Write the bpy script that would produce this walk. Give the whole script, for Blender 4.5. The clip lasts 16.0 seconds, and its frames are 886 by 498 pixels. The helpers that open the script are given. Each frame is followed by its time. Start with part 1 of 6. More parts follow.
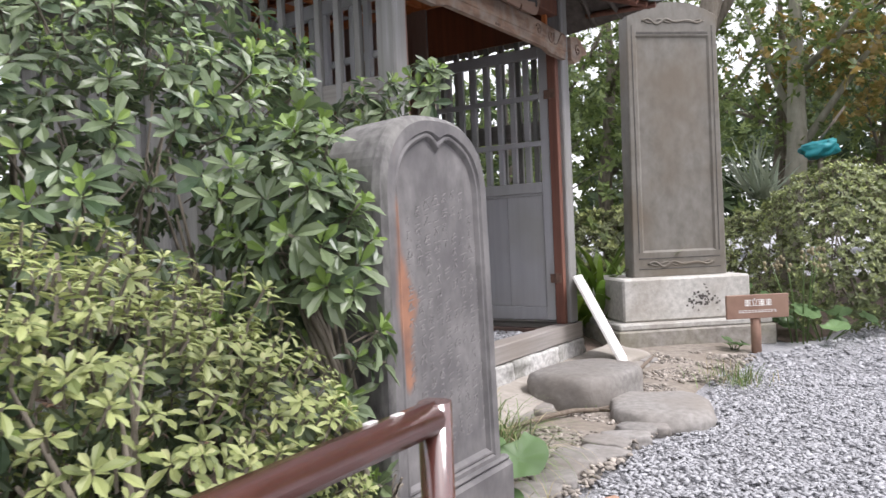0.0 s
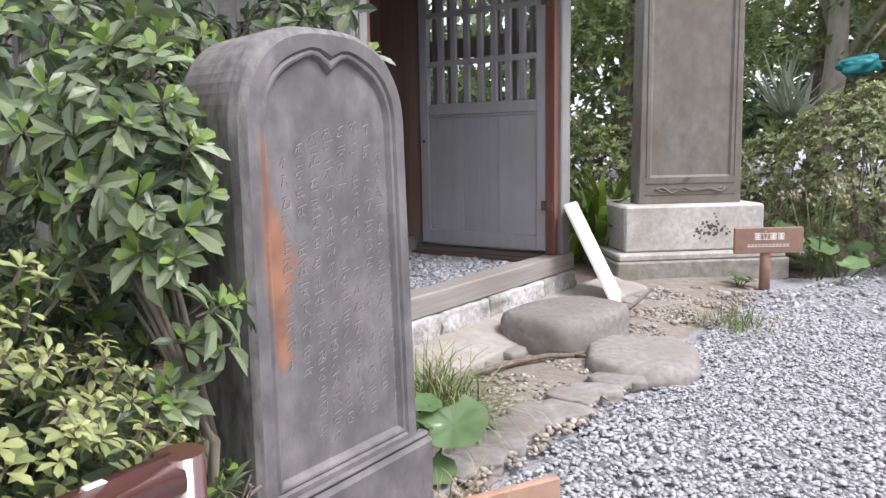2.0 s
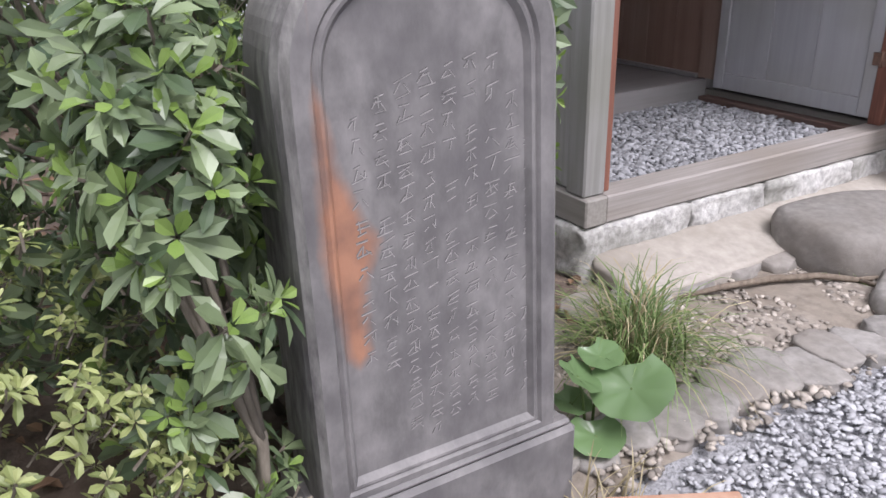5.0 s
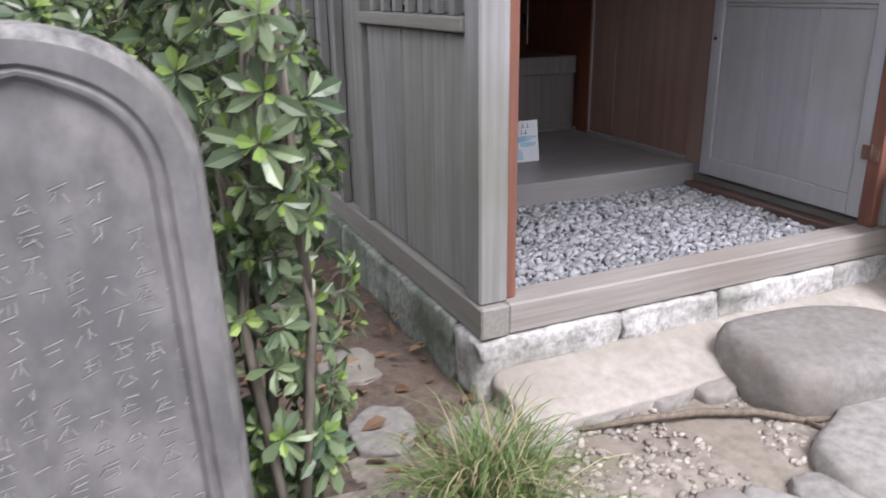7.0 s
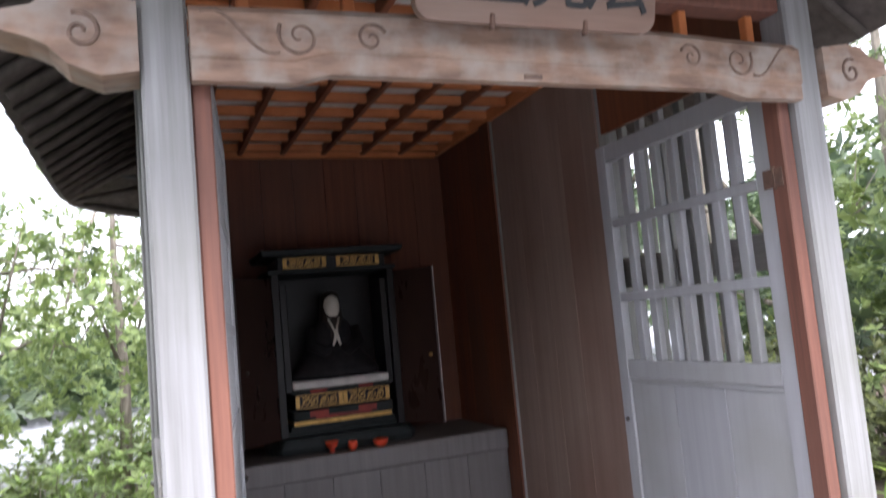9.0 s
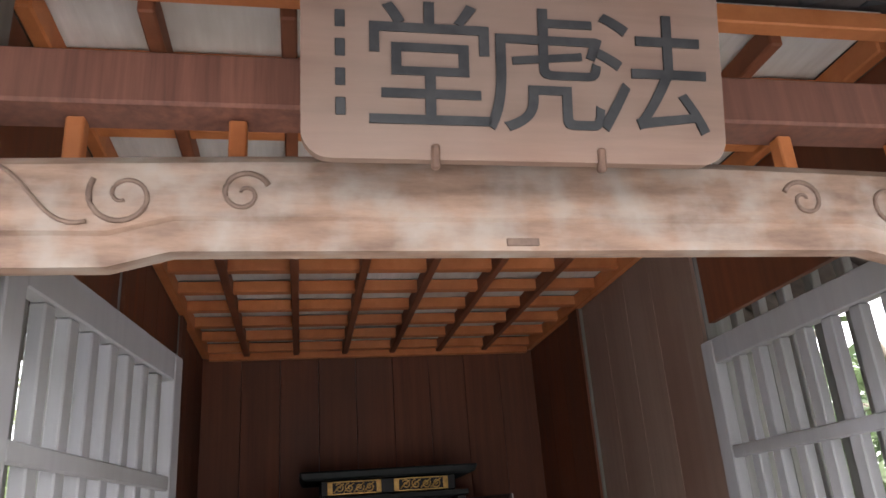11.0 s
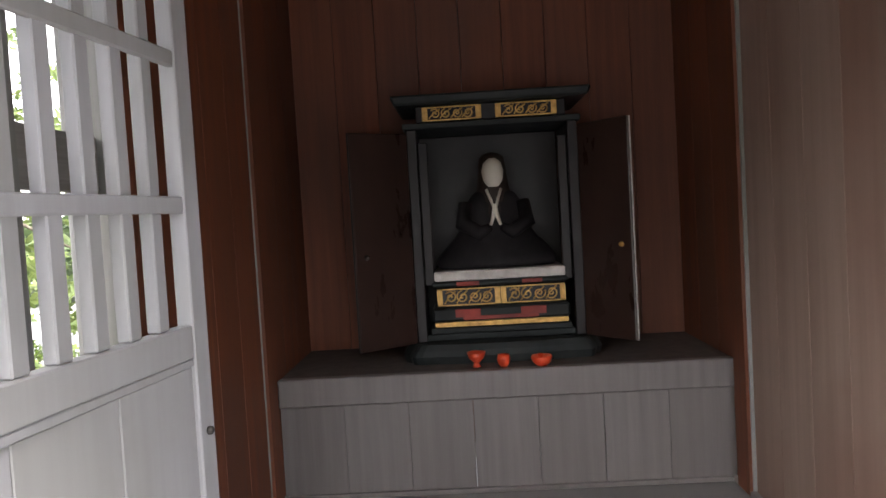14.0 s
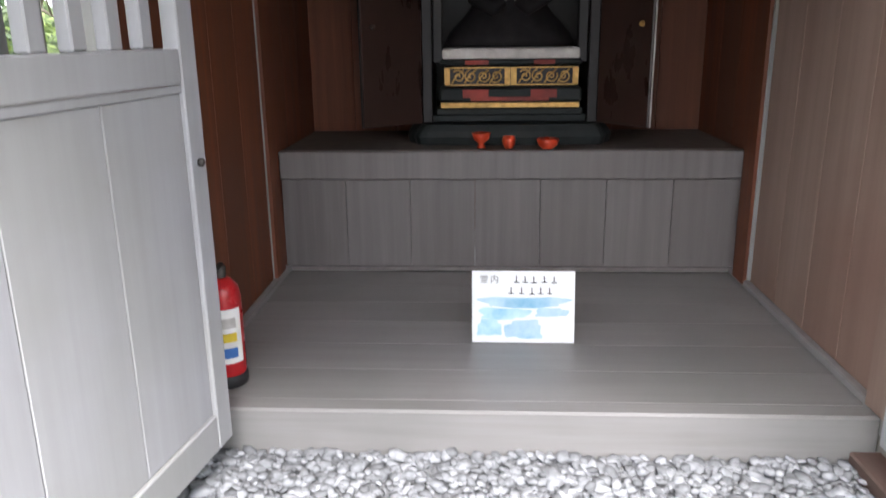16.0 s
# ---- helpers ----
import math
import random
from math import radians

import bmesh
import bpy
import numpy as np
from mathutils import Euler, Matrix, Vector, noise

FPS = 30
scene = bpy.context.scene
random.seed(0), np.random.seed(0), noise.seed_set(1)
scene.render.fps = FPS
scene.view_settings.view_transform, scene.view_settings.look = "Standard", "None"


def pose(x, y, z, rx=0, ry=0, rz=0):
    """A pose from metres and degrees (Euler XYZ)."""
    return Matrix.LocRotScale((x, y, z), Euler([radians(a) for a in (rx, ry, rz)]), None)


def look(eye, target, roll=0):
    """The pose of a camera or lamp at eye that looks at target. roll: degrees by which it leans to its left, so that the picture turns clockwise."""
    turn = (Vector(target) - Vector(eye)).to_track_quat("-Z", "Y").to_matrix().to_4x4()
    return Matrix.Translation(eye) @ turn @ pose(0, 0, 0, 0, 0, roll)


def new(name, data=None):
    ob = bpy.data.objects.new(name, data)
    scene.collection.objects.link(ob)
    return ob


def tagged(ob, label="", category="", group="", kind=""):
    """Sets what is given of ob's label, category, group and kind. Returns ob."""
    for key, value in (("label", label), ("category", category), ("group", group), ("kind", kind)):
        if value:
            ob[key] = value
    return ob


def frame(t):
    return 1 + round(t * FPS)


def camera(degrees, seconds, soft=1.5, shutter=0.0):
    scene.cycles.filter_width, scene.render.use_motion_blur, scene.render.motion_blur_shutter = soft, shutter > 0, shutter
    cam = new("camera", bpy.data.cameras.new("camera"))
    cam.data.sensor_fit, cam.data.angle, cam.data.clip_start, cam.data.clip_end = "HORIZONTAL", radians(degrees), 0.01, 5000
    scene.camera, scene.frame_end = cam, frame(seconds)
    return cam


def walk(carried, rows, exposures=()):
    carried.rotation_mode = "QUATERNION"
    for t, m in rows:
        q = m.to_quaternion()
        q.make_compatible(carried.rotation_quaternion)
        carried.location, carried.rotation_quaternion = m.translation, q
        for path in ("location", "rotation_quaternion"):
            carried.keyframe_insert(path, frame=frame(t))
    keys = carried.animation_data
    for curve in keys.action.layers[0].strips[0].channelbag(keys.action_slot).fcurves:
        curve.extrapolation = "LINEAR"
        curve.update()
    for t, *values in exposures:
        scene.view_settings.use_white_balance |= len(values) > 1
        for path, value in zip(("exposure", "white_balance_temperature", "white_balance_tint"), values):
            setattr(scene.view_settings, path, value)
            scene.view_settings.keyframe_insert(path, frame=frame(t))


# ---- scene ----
SKY, SUN = 0.138, 1.85
cam = camera(60.7, 16.0, 1.5, 0.2)
PATH = [
    (0, (-0.291, 0.702, 0.891), (-1.383, 2.377, 0.858), -2.4),
    (0.5, (-0.261, 0.853, 0.884), (-1.29, 2.567, 0.822), -3.3),
    (1, (-0.184, 0.97, 0.952), (-1.266, 2.647, 0.82), -1.0),
    (1.5, (-0.176, 1.027, 0.935), (-1.302, 2.664, 0.708), -2.5),
    (2, (-0.255, 1.151, 0.958), (-1.404, 2.765, 0.685), -1.0),
    (2.5, (-0.258, 1.246, 1.022), (-1.473, 2.781, 0.614), -1.0),
    (3, (-0.227, 1.382, 1.065), (-1.492, 2.853, 0.578), -1.5),
    (3.5, (-0.187, 1.47, 1.128), (-1.527, 2.849, 0.578), -2.9),
    (4, (-0.288, 1.63, 1.158), (-1.726, 2.881, 0.552), -2.1),
    (4.2, (-0.3, 1.662, 1.189), (-1.809, 2.81, 0.553), -2.7),
    (6.5, (-0.394, 2.099, 1.178), (-2.057, 2.85, 0.36), -0.9),
    (7, (-0.359, 2.397, 1.215), (-2.087, 3.166, 0.566), -0.9),
    (7.5, (-0.432, 2.616, 1.236), (-2.182, 3.421, 0.696), -1.2),
    (8, (-0.506, 2.835, 1.271), (-2.287, 3.668, 0.906), -2.4),
    (8.6, (-0.577, 3.164, 1.328), (-2.405, 3.968, 1.209), -2.0),
    (9, (-0.623, 3.321, 1.424), (-2.47, 4.064, 1.613), -5.2),
    (9.2, (-0.693, 3.391, 1.44), (-2.518, 4.112, 1.826), -5.5),
    (11.3, (-1.251, 3.951, 1.606), (-3.099, 4.3, 2.286), -3.6),
    (11.5, (-1.308, 3.983, 1.584), (-3.194, 4.316, 2.161), -3.6),
    (12, (-1.475, 4.109, 1.524), (-3.431, 4.287, 1.9), -3.3),
    (12.5, (-1.545, 4.173, 1.481), (-3.538, 4.175, 1.649), -3.0),
    (13, (-1.58, 4.169, 1.454), (-3.579, 4.125, 1.494), -3.4),
    (13.5, (-1.607, 4.165, 1.431), (-3.606, 4.114, 1.395), -3.3),
    (14, (-1.62, 4.156, 1.405), (-3.617, 4.095, 1.312), -3.3),
    (14.5, (-1.636, 4.161, 1.372), (-3.627, 4.066, 1.211), -3.3),
    (15, (-1.66, 4.154, 1.341), (-3.64, 4.041, 1.082), -3.0),
    (15.5, (-1.651, 4.158, 1.313), (-3.616, 4.027, 0.966), -3.0),
    (16, (-1.653, 4.179, 1.23), (-3.574, 4.074, 0.682), -0.7),
]
walk(cam, [(t, look(eye, target, roll)) for t, eye, target, roll in PATH],
     [(0, 1.16, 6450, 16), (1, 1.3, 6450, 16), (2, 1.23, 6350, 18), (4.2, 1.07, 6300, 19), (7.0, 1.3, 6250, 18), (8.0, 1.45, 6250, 18), (9.0, 2.2, 6150, 17), (11.3, 2.9, 7000, 14), (12.0, 2.85, 7900, 14), (12.5, 2.95, 7700, 14), (13.5, 2.93, 7000, 14), (14.5, 2.95, 6700, 14), (16, 3.0, 6450, 12)])

# ---- light ----
world = bpy.data.worlds.new("overcast_sky")
scene.world = world
world.use_nodes = True
wn = world.node_tree
sky = wn.nodes.new("ShaderNodeTexSky")
sky.sky_type, sky.sun_disc = "NISHITA", False
sky.sun_elevation, sky.sun_rotation = radians(52), radians(120)
sky.air_density, sky.dust_density, sky.ozone_density = 1.0, 2.0, 2.0
bw = wn.nodes.new("ShaderNodeHueSaturation")
bw.inputs["Saturation"].default_value = 0.3
wn.links.new(sky.outputs[0], bw.inputs["Color"])
veil = wn.nodes.new("ShaderNodeMix")
veil.data_type = "RGBA"
veil.inputs[0].default_value, veil.inputs[7].default_value = 0.5, (6.6, 6.7, 6.9, 1)
wn.links.new(bw.outputs[0], veil.inputs[6])
wn.links.new(veil.outputs[2], wn.nodes["Background"].inputs["Color"])
wn.nodes["Background"].inputs["Strength"].default_value = SKY
sun_data = bpy.data.lights.new("sun", "SUN")
sun_data.energy, sun_data.angle, sun_data.color = SUN, radians(25), (1.0, 0.985, 0.97)
sun = new("sun", sun_data)
sun.matrix_basis = look((6, 4.5, 9), (0, 3, 0))


# ---- materials ----
def surface(name, dark, light, scale=(12, 12, 12), rough=0.7, bump=0.25, stain=None, stain_scale=1.6, stain_amount=0.5,
            metal=0.0, vary=0.12, bump_size=0.004, detail=6.0, gloss=0.4, island=False, grain=None):
    """A worn surface: grain from dark to light, large stains, a shade of its own for each piece."""
    m = bpy.data.materials.new(name)
    m.use_nodes = True
    nt = m.node_tree
    N, L = nt.nodes, nt.links
    b = N["Principled BSDF"]
    b.inputs["Metallic"].default_value = metal
    b.inputs["Specular IOR Level"].default_value = gloss
    co = N.new("ShaderNodeTexCoord")
    info = N.new("ShaderNodeObjectInfo")
    geo = N.new("ShaderNodeNewGeometry")
    rnd = geo.outputs["Random Per Island"] if island else info.outputs["Random"]
    shift = N.new("ShaderNodeVectorMath")
    shift.operation = "MULTIPLY_ADD"
    comb = N.new("ShaderNodeCombineXYZ")
    for k in range(3):
        L.new(rnd, comb.inputs[k])
    shift.inputs[1].default_value = (7.3, 3.1, 5.7)
    L.new(comb.outputs[0], shift.inputs[0])
    L.new(co.outputs["Object"], shift.inputs[2])
    mp = N.new("ShaderNodeMapping")
    mp.inputs["Scale"].default_value = scale
    L.new(shift.outputs[0], mp.inputs[0])
    n1 = N.new("ShaderNodeTexNoise")
    n1.inputs["Scale"].default_value, n1.inputs["Detail"].default_value, n1.inputs["Roughness"].default_value = 1.0, detail, 0.62
    L.new(mp.outputs[0], n1.inputs["Vector"])
    ramp = N.new("ShaderNodeValToRGB")
    ramp.color_ramp.elements[0].position, ramp.color_ramp.elements[1].position = 0.32, 0.68
    ramp.color_ramp.elements[0].color, ramp.color_ramp.elements[1].color = (*dark, 1), (*light, 1)
    L.new(n1.outputs["Fac"], ramp.inputs[0])
    colour = ramp.outputs[0]
    if stain:
        n2 = N.new("ShaderNodeTexNoise")
        n2.inputs["Scale"].default_value, n2.inputs["Detail"].default_value = stain_scale, 5.0
        L.new(shift.outputs[0], n2.inputs["Vector"])
        r2 = N.new("ShaderNodeMapRange")
        r2.inputs["From Min"].default_value, r2.inputs["From Max"].default_value, r2.inputs["To Max"].default_value = 0.42, 0.66, stain_amount
        L.new(n2.outputs["Fac"], r2.inputs["Value"])
        mx = N.new("ShaderNodeMix")
        mx.data_type = "RGBA"
        mx.inputs[7].default_value = (*stain, 1)
        L.new(r2.outputs[0], mx.inputs[0])
        L.new(colour, mx.inputs[6])
        colour = mx.outputs[2]
    hs = N.new("ShaderNodeHueSaturation")
    vr = N.new("ShaderNodeMapRange")
    vr.inputs["To Min"].default_value, vr.inputs["To Max"].default_value = 1 - vary, 1 + vary
    L.new(rnd, vr.inputs["Value"])
    L.new(vr.outputs[0], hs.inputs["Value"])
    L.new(colour, hs.inputs["Color"])
    L.new(hs.outputs[0], b.inputs["Base Color"])
    rr = N.new("ShaderNodeMapRange")
    rr.inputs["To Min"].default_value, rr.inputs["To Max"].default_value = max(0.04, rough - 0.13), min(1, rough + 0.13)
    L.new(n1.outputs["Fac"], rr.inputs["Value"])
    L.new(rr.outputs[0], b.inputs["Roughness"])
    if bump:
        bp = N.new("ShaderNodeBump")
        bp.inputs["Strength"].default_value, bp.inputs["Distance"].default_value = bump, bump_size
        L.new(n1.outputs["Fac"], bp.inputs["Height"])
        L.new(bp.outputs[0], b.inputs["Normal"])
    return m


def add_stain(m, colour, mid, wide, z0, z1):
    """A rust stain running down a stone: its half width along the height comes from wide, given in nine even steps."""
    nt = m.node_tree
    N, L = nt.nodes, nt.links
    b = N["Principled BSDF"]
    co = N.new("ShaderNodeTexCoord")
    sep = N.new("ShaderNodeSeparateXYZ")
    L.new(co.outputs["Object"], sep.inputs[0])
    n = N.new("ShaderNodeTexNoise")
    n.inputs["Scale"].default_value, n.inputs["Detail"].default_value = 16.0, 5.0
    L.new(co.outputs["Object"], n.inputs["Vector"])
    h = N.new("ShaderNodeMapRange")
    h.inputs["From Min"].default_value, h.inputs["From Max"].default_value = z0, z1
    L.new(sep.outputs["Z"], h.inputs["Value"])
    ramps = []
    for values in (mid, wide):
        r = N.new("ShaderNodeValToRGB")
        while len(r.color_ramp.elements) < len(values):
            r.color_ramp.elements.new(0.5)
        for k, v in enumerate(values):
            e = r.color_ramp.elements[k]
            e.position, e.color = k / (len(values) - 1), (v, v, v, 1)
        L.new(h.outputs[0], r.inputs[0])
        ramps.append(r)
    def calc(op, a, c):
        q = N.new("ShaderNodeMath")
        q.operation = op
        for k, s in enumerate((a, c)):
            if isinstance(s, (int, float)):
                q.inputs[k].default_value = s
            else:
                L.new(s, q.inputs[k])
        return q.outputs[0]
    off = calc("ABSOLUTE", calc("ADD", sep.outputs["Y"], ramps[0].outputs[0]), 0)
    edge = calc("ADD", calc("SUBTRACT", calc("SUBTRACT", ramps[1].outputs[0], 0.034), off), calc("MULTIPLY", calc("SUBTRACT", n.outputs["Fac"], 0.5), 0.022))
    fac = N.new("ShaderNodeMapRange")
    fac.inputs["From Min"].default_value, fac.inputs["From Max"].default_value, fac.inputs["To Max"].default_value = -0.008, 0.018, 0.92
    L.new(edge, fac.inputs["Value"])
    old = b.inputs["Base Color"].links[0].from_socket
    tone = N.new("ShaderNodeValToRGB")
    tone.color_ramp.elements[0].color, tone.color_ramp.elements[1].color = (*colour[0], 1), (*colour[1], 1)
    tone.color_ramp.elements[0].position, tone.color_ramp.elements[1].position = 0.35, 0.65
    L.new(n.outputs["Fac"], tone.inputs[0])
    mx = N.new("ShaderNodeMix")
    mx.data_type = "RGBA"
    L.new(fac.outputs[0], mx.inputs[0])
    L.new(old, mx.inputs[6])
    L.new(tone.outputs[0], mx.inputs[7])
    L.new(mx.outputs[2], b.inputs["Base Color"])


def leaf_surface(name, dark, light, rough=0.35, through_light=0.25, vary=0.35):
    m = bpy.data.materials.new(name)
    m.use_nodes = True
    nt = m.node_tree
    N, L = nt.nodes, nt.links
    b = N["Principled BSDF"]
    geo = N.new("ShaderNodeNewGeometry")
    ramp = N.new("ShaderNodeValToRGB")
    ramp.color_ramp.elements[0].color, ramp.color_ramp.elements[1].color = (*dark, 1), (*light, 1)
    L.new(geo.outputs["Random Per Island"], ramp.inputs[0])
    co = N.new("ShaderNodeTexCoord")
    n = N.new("ShaderNodeTexNoise")
    n.inputs["Scale"].default_value, n.inputs["Detail"].default_value = 2.2, 4.0
    L.new(co.outputs["Object"], n.inputs["Vector"])
    hs = N.new("ShaderNodeHueSaturation")
    vr = N.new("ShaderNodeMapRange")
    vr.inputs["From Min"].default_value, vr.inputs["From Max"].default_value = 0.3, 0.7
    vr.inputs["To Min"].default_value, vr.inputs["To Max"].default_value = 1 - vary, 1 + vary
    L.new(n.outputs["Fac"], vr.inputs["Value"])
    L.new(vr.outputs[0], hs.inputs["Value"])
    L.new(ramp.outputs[0], hs.inputs["Color"])
    L.new(hs.outputs[0], b.inputs["Base Color"])
    b.inputs["Roughness"].default_value = rough
    tr = N.new("ShaderNodeBsdfTranslucent")
    L.new(hs.outputs[0], tr.inputs["Color"])
    mix = N.new("ShaderNodeMixShader")
    mix.inputs[0].default_value = through_light
    L.new(b.outputs[0], mix.inputs[1])
    L.new(tr.outputs[0], mix.inputs[2])
    L.new(mix.outputs[0], N["Material Output"].inputs["Surface"])
    return m


GREY_WOOD_V = surface("weathered_wood_upright", (0.20, 0.195, 0.19), (0.315, 0.31, 0.31), (38, 38, 1.4), 0.72, 0.25, (0.15, 0.152, 0.115), 1.6, 0.6)
GREY_WOOD_X = surface("weathered_wood_deep", (0.185, 0.172, 0.158), (0.275, 0.26, 0.247), (2.2, 70, 70), 0.75, 0.22, (0.17, 0.16, 0.12), 1.3, 0.5)
GREY_WOOD_Y = surface("weathered_wood_along", (0.195, 0.178, 0.163), (0.29, 0.268, 0.252), (70, 2.2, 70), 0.75, 0.22, (0.20, 0.17, 0.14), 1.5, 0.5)
PALE_DOOR = surface("pale_door_wood", (0.322, 0.322, 0.336), (0.37, 0.37, 0.388), (34, 34, 1.2), 0.66, 0.07, (0.27, 0.268, 0.24), 2.2, 0.5, vary=0.04)
RED_WOOD = surface("bengala_red_wood", (0.13, 0.053, 0.038), (0.25, 0.105, 0.07), (50, 50, 2), 0.65, 0.3, (0.16, 0.08, 0.06), 2.0, 0.5)
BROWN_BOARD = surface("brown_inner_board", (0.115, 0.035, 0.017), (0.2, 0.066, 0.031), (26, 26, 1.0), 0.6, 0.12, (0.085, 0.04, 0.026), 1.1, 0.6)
BROWN_GREY = surface("pale_inner_board", (0.225, 0.155, 0.122), (0.3, 0.215, 0.175), (20, 20, 0.8), 0.5, 0.08, (0.16, 0.075, 0.05), 0.9, 0.6, vary=0.05)
THRESHOLD = surface("dark_red_threshold_wood", (0.08, 0.04, 0.03), (0.13, 0.07, 0.055), (2, 40, 40), 0.7, 0.2, (0.10, 0.085, 0.075), 3.0, 0.5)
FLOOR_WOOD = surface("grey_platform_wood", (0.235, 0.222, 0.218), (0.285, 0.272, 0.268), (30, 1.2, 30), 0.36, 0.06, (0.15, 0.15, 0.14), 1.5, 0.5, vary=0.03)
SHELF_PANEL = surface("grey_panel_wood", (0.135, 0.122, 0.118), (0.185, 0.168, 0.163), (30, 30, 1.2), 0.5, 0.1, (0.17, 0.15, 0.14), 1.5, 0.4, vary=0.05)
CEIL_WOOD = surface("orange_ceiling_wood", (0.42, 0.13, 0.04), (0.64, 0.235, 0.085), (8, 8, 8), 0.6, 0.15, (0.22, 0.08, 0.04), 2.0, 0.4)
# darker copy of the ceiling wood: shade on the ribs put into colour
CEIL_RIB_SHADED = surface("shaded_ceiling_rib", (0.16, 0.05, 0.022), (0.27, 0.09, 0.04), (8, 8, 8), 0.65, 0.15, (0.11, 0.045, 0.028), 2.0, 0.5)
CEIL_PANEL = surface("pale_ceiling_board", (0.56, 0.54, 0.51), (0.74, 0.72, 0.69), (3, 30, 3), 0.7, 0.15, (0.42, 0.36, 0.31), 2.6, 0.6, island=True)
BEAM_WOOD = surface("carved_beam_wood", (0.16, 0.10, 0.072), (0.36, 0.235, 0.17), (30, 6, 30), 0.78, 0.6, (0.36, 0.315, 0.275), 11.0, 0.75, detail=9.0)
# dark tone for the painted shade of scroll grooves, and for the knot
GROOVE_SHADE_KNOT = surface("groove_shade_and_knot", (0.13, 0.085, 0.065), (0.22, 0.15, 0.115), (30, 30, 30), 0.8, 0.2)
PLAQUE_WOOD = surface("plaque_wood", (0.165, 0.098, 0.072), (0.235, 0.148, 0.112), (30, 2, 30), 0.7, 0.25, (0.25, 0.195, 0.16), 3.0, 0.5)
INK = surface("black_paint", (0.02, 0.022, 0.025), (0.05, 0.05, 0.052), (20, 20, 20), 0.6, 0.1)
ROOF_TILE = surface("dark_roof_tile", (0.035, 0.04, 0.045), (0.075, 0.08, 0.085), (9, 9, 9), 0.55, 0.2, (0.09, 0.09, 0.085), 2.0, 0.5)
DARK_WOOD = surface("dark_eave_wood", (0.06, 0.05, 0.045), (0.12, 0.10, 0.09), (20, 20, 4), 0.7, 0.2)
GRANITE = surface("rough_granite", (0.28, 0.275, 0.265), (0.60, 0.59, 0.57), (38, 38, 38), 0.85, 0.9, (0.16, 0.16, 0.13), 4.0, 0.6, bump_size=0.008)
MOSSY = surface("mossy_granite", (0.15, 0.165, 0.14), (0.40, 0.41, 0.38), (38, 38, 38), 0.9, 0.7, (0.09, 0.12, 0.08), 5.0, 0.8, bump_size=0.008)
BASE_STONE = surface("pale_base_stone", (0.36, 0.35, 0.325), (0.56, 0.545, 0.51), (26, 26, 26), 0.85, 0.5, (0.30, 0.27, 0.23), 3.5, 0.6, bump_size=0.006)
PLINTH_STONE = surface("worn_plinth_stone", (0.17, 0.155, 0.135), (0.33, 0.31, 0.285), (22, 22, 22), 0.85, 0.5, (0.20, 0.19, 0.13), 3.0, 0.6)
STELE_STONE = surface("dark_stele_stone", (0.108, 0.103, 0.102), (0.20, 0.191, 0.188), (19, 19, 12), 0.55, 0.45, (0.085, 0.08, 0.083), 7.0, 0.8)
STELE_EDGE = surface("lichened_stele_stone", (0.075, 0.07, 0.072), (0.23, 0.225, 0.215), (42, 42, 14), 0.8, 0.45, (0.15, 0.145, 0.13), 4.0, 0.6)
TALL_STONE = surface("brown_grey_stele_stone", (0.15, 0.14, 0.12), (0.225, 0.212, 0.187), (14, 14, 9), 0.7, 0.3, (0.15, 0.12, 0.085), 2.2, 0.7)
# dark tone for the painted shade of carved lines, and for lichen
TALL_SHADE_LICHEN = surface("stele_groove_shade_and_lichen", (0.06, 0.055, 0.05), (0.11, 0.10, 0.09), (20, 20, 20), 0.8, 0.2)
add_stain(STELE_STONE, ((0.20, 0.10, 0.066), (0.33, 0.16, 0.096)), (0.155, 0.152, 0.16, 0.162, 0.156, 0.172, 0.182, 0.19, 0.195), (0.0, 0.054, 0.06, 0.068, 0.084, 0.066, 0.054, 0.046, 0.028), 0.485, 1.0)
# engraving in two tones: painted light on stroke edges, painted shade in cuts
STROKE_LIT_EDGE = surface("lit_stroke_edge", (0.19, 0.182, 0.178), (0.32, 0.307, 0.30), (45, 45, 45), 0.8, 0.1)
STROKE_SHADE = surface("shaded_stroke_cut", (0.075, 0.071, 0.071), (0.125, 0.12, 0.12), (45, 45, 45), 0.85, 0.1)
STEP_STONE = surface("smooth_step_stone", (0.18, 0.17, 0.158), (0.30, 0.285, 0.268), (30, 30, 30), 0.8, 0.55, (0.20, 0.175, 0.15), 2.4, 0.6, bump_size=0.006)
APRON = surface("sandy_mortar", (0.29, 0.265, 0.235), (0.40, 0.37, 0.33), (22, 22, 22), 0.9, 0.35, (0.24, 0.215, 0.18), 3.2, 0.7)
SOIL = surface("trodden_soil", (0.18, 0.155, 0.13), (0.36, 0.32, 0.275), (24, 24, 24), 0.95, 0.6, (0.20, 0.165, 0.125), 3.0, 0.7, bump_size=0.01)
DARK_SOIL = surface("damp_leafy_soil", (0.048, 0.036, 0.028), (0.125, 0.095, 0.075), (30, 30, 30), 0.95, 0.7, (0.11, 0.075, 0.055), 2.5, 0.7, bump_size=0.012)
GRAVEL_BED = surface("gravel_bed", (0.205, 0.205, 0.215), (0.40, 0.405, 0.42), (62, 62, 62), 0.85, 1.0, (0.24, 0.24, 0.25), 0.9, 0.4, bump_size=0.02, detail=3.0)
INNER_PEBBLE = surface("dull_grey_pebble", (0.185, 0.19, 0.2), (0.315, 0.32, 0.335), (40, 40, 40), 0.75, 0.15, vary=0.4, island=True)
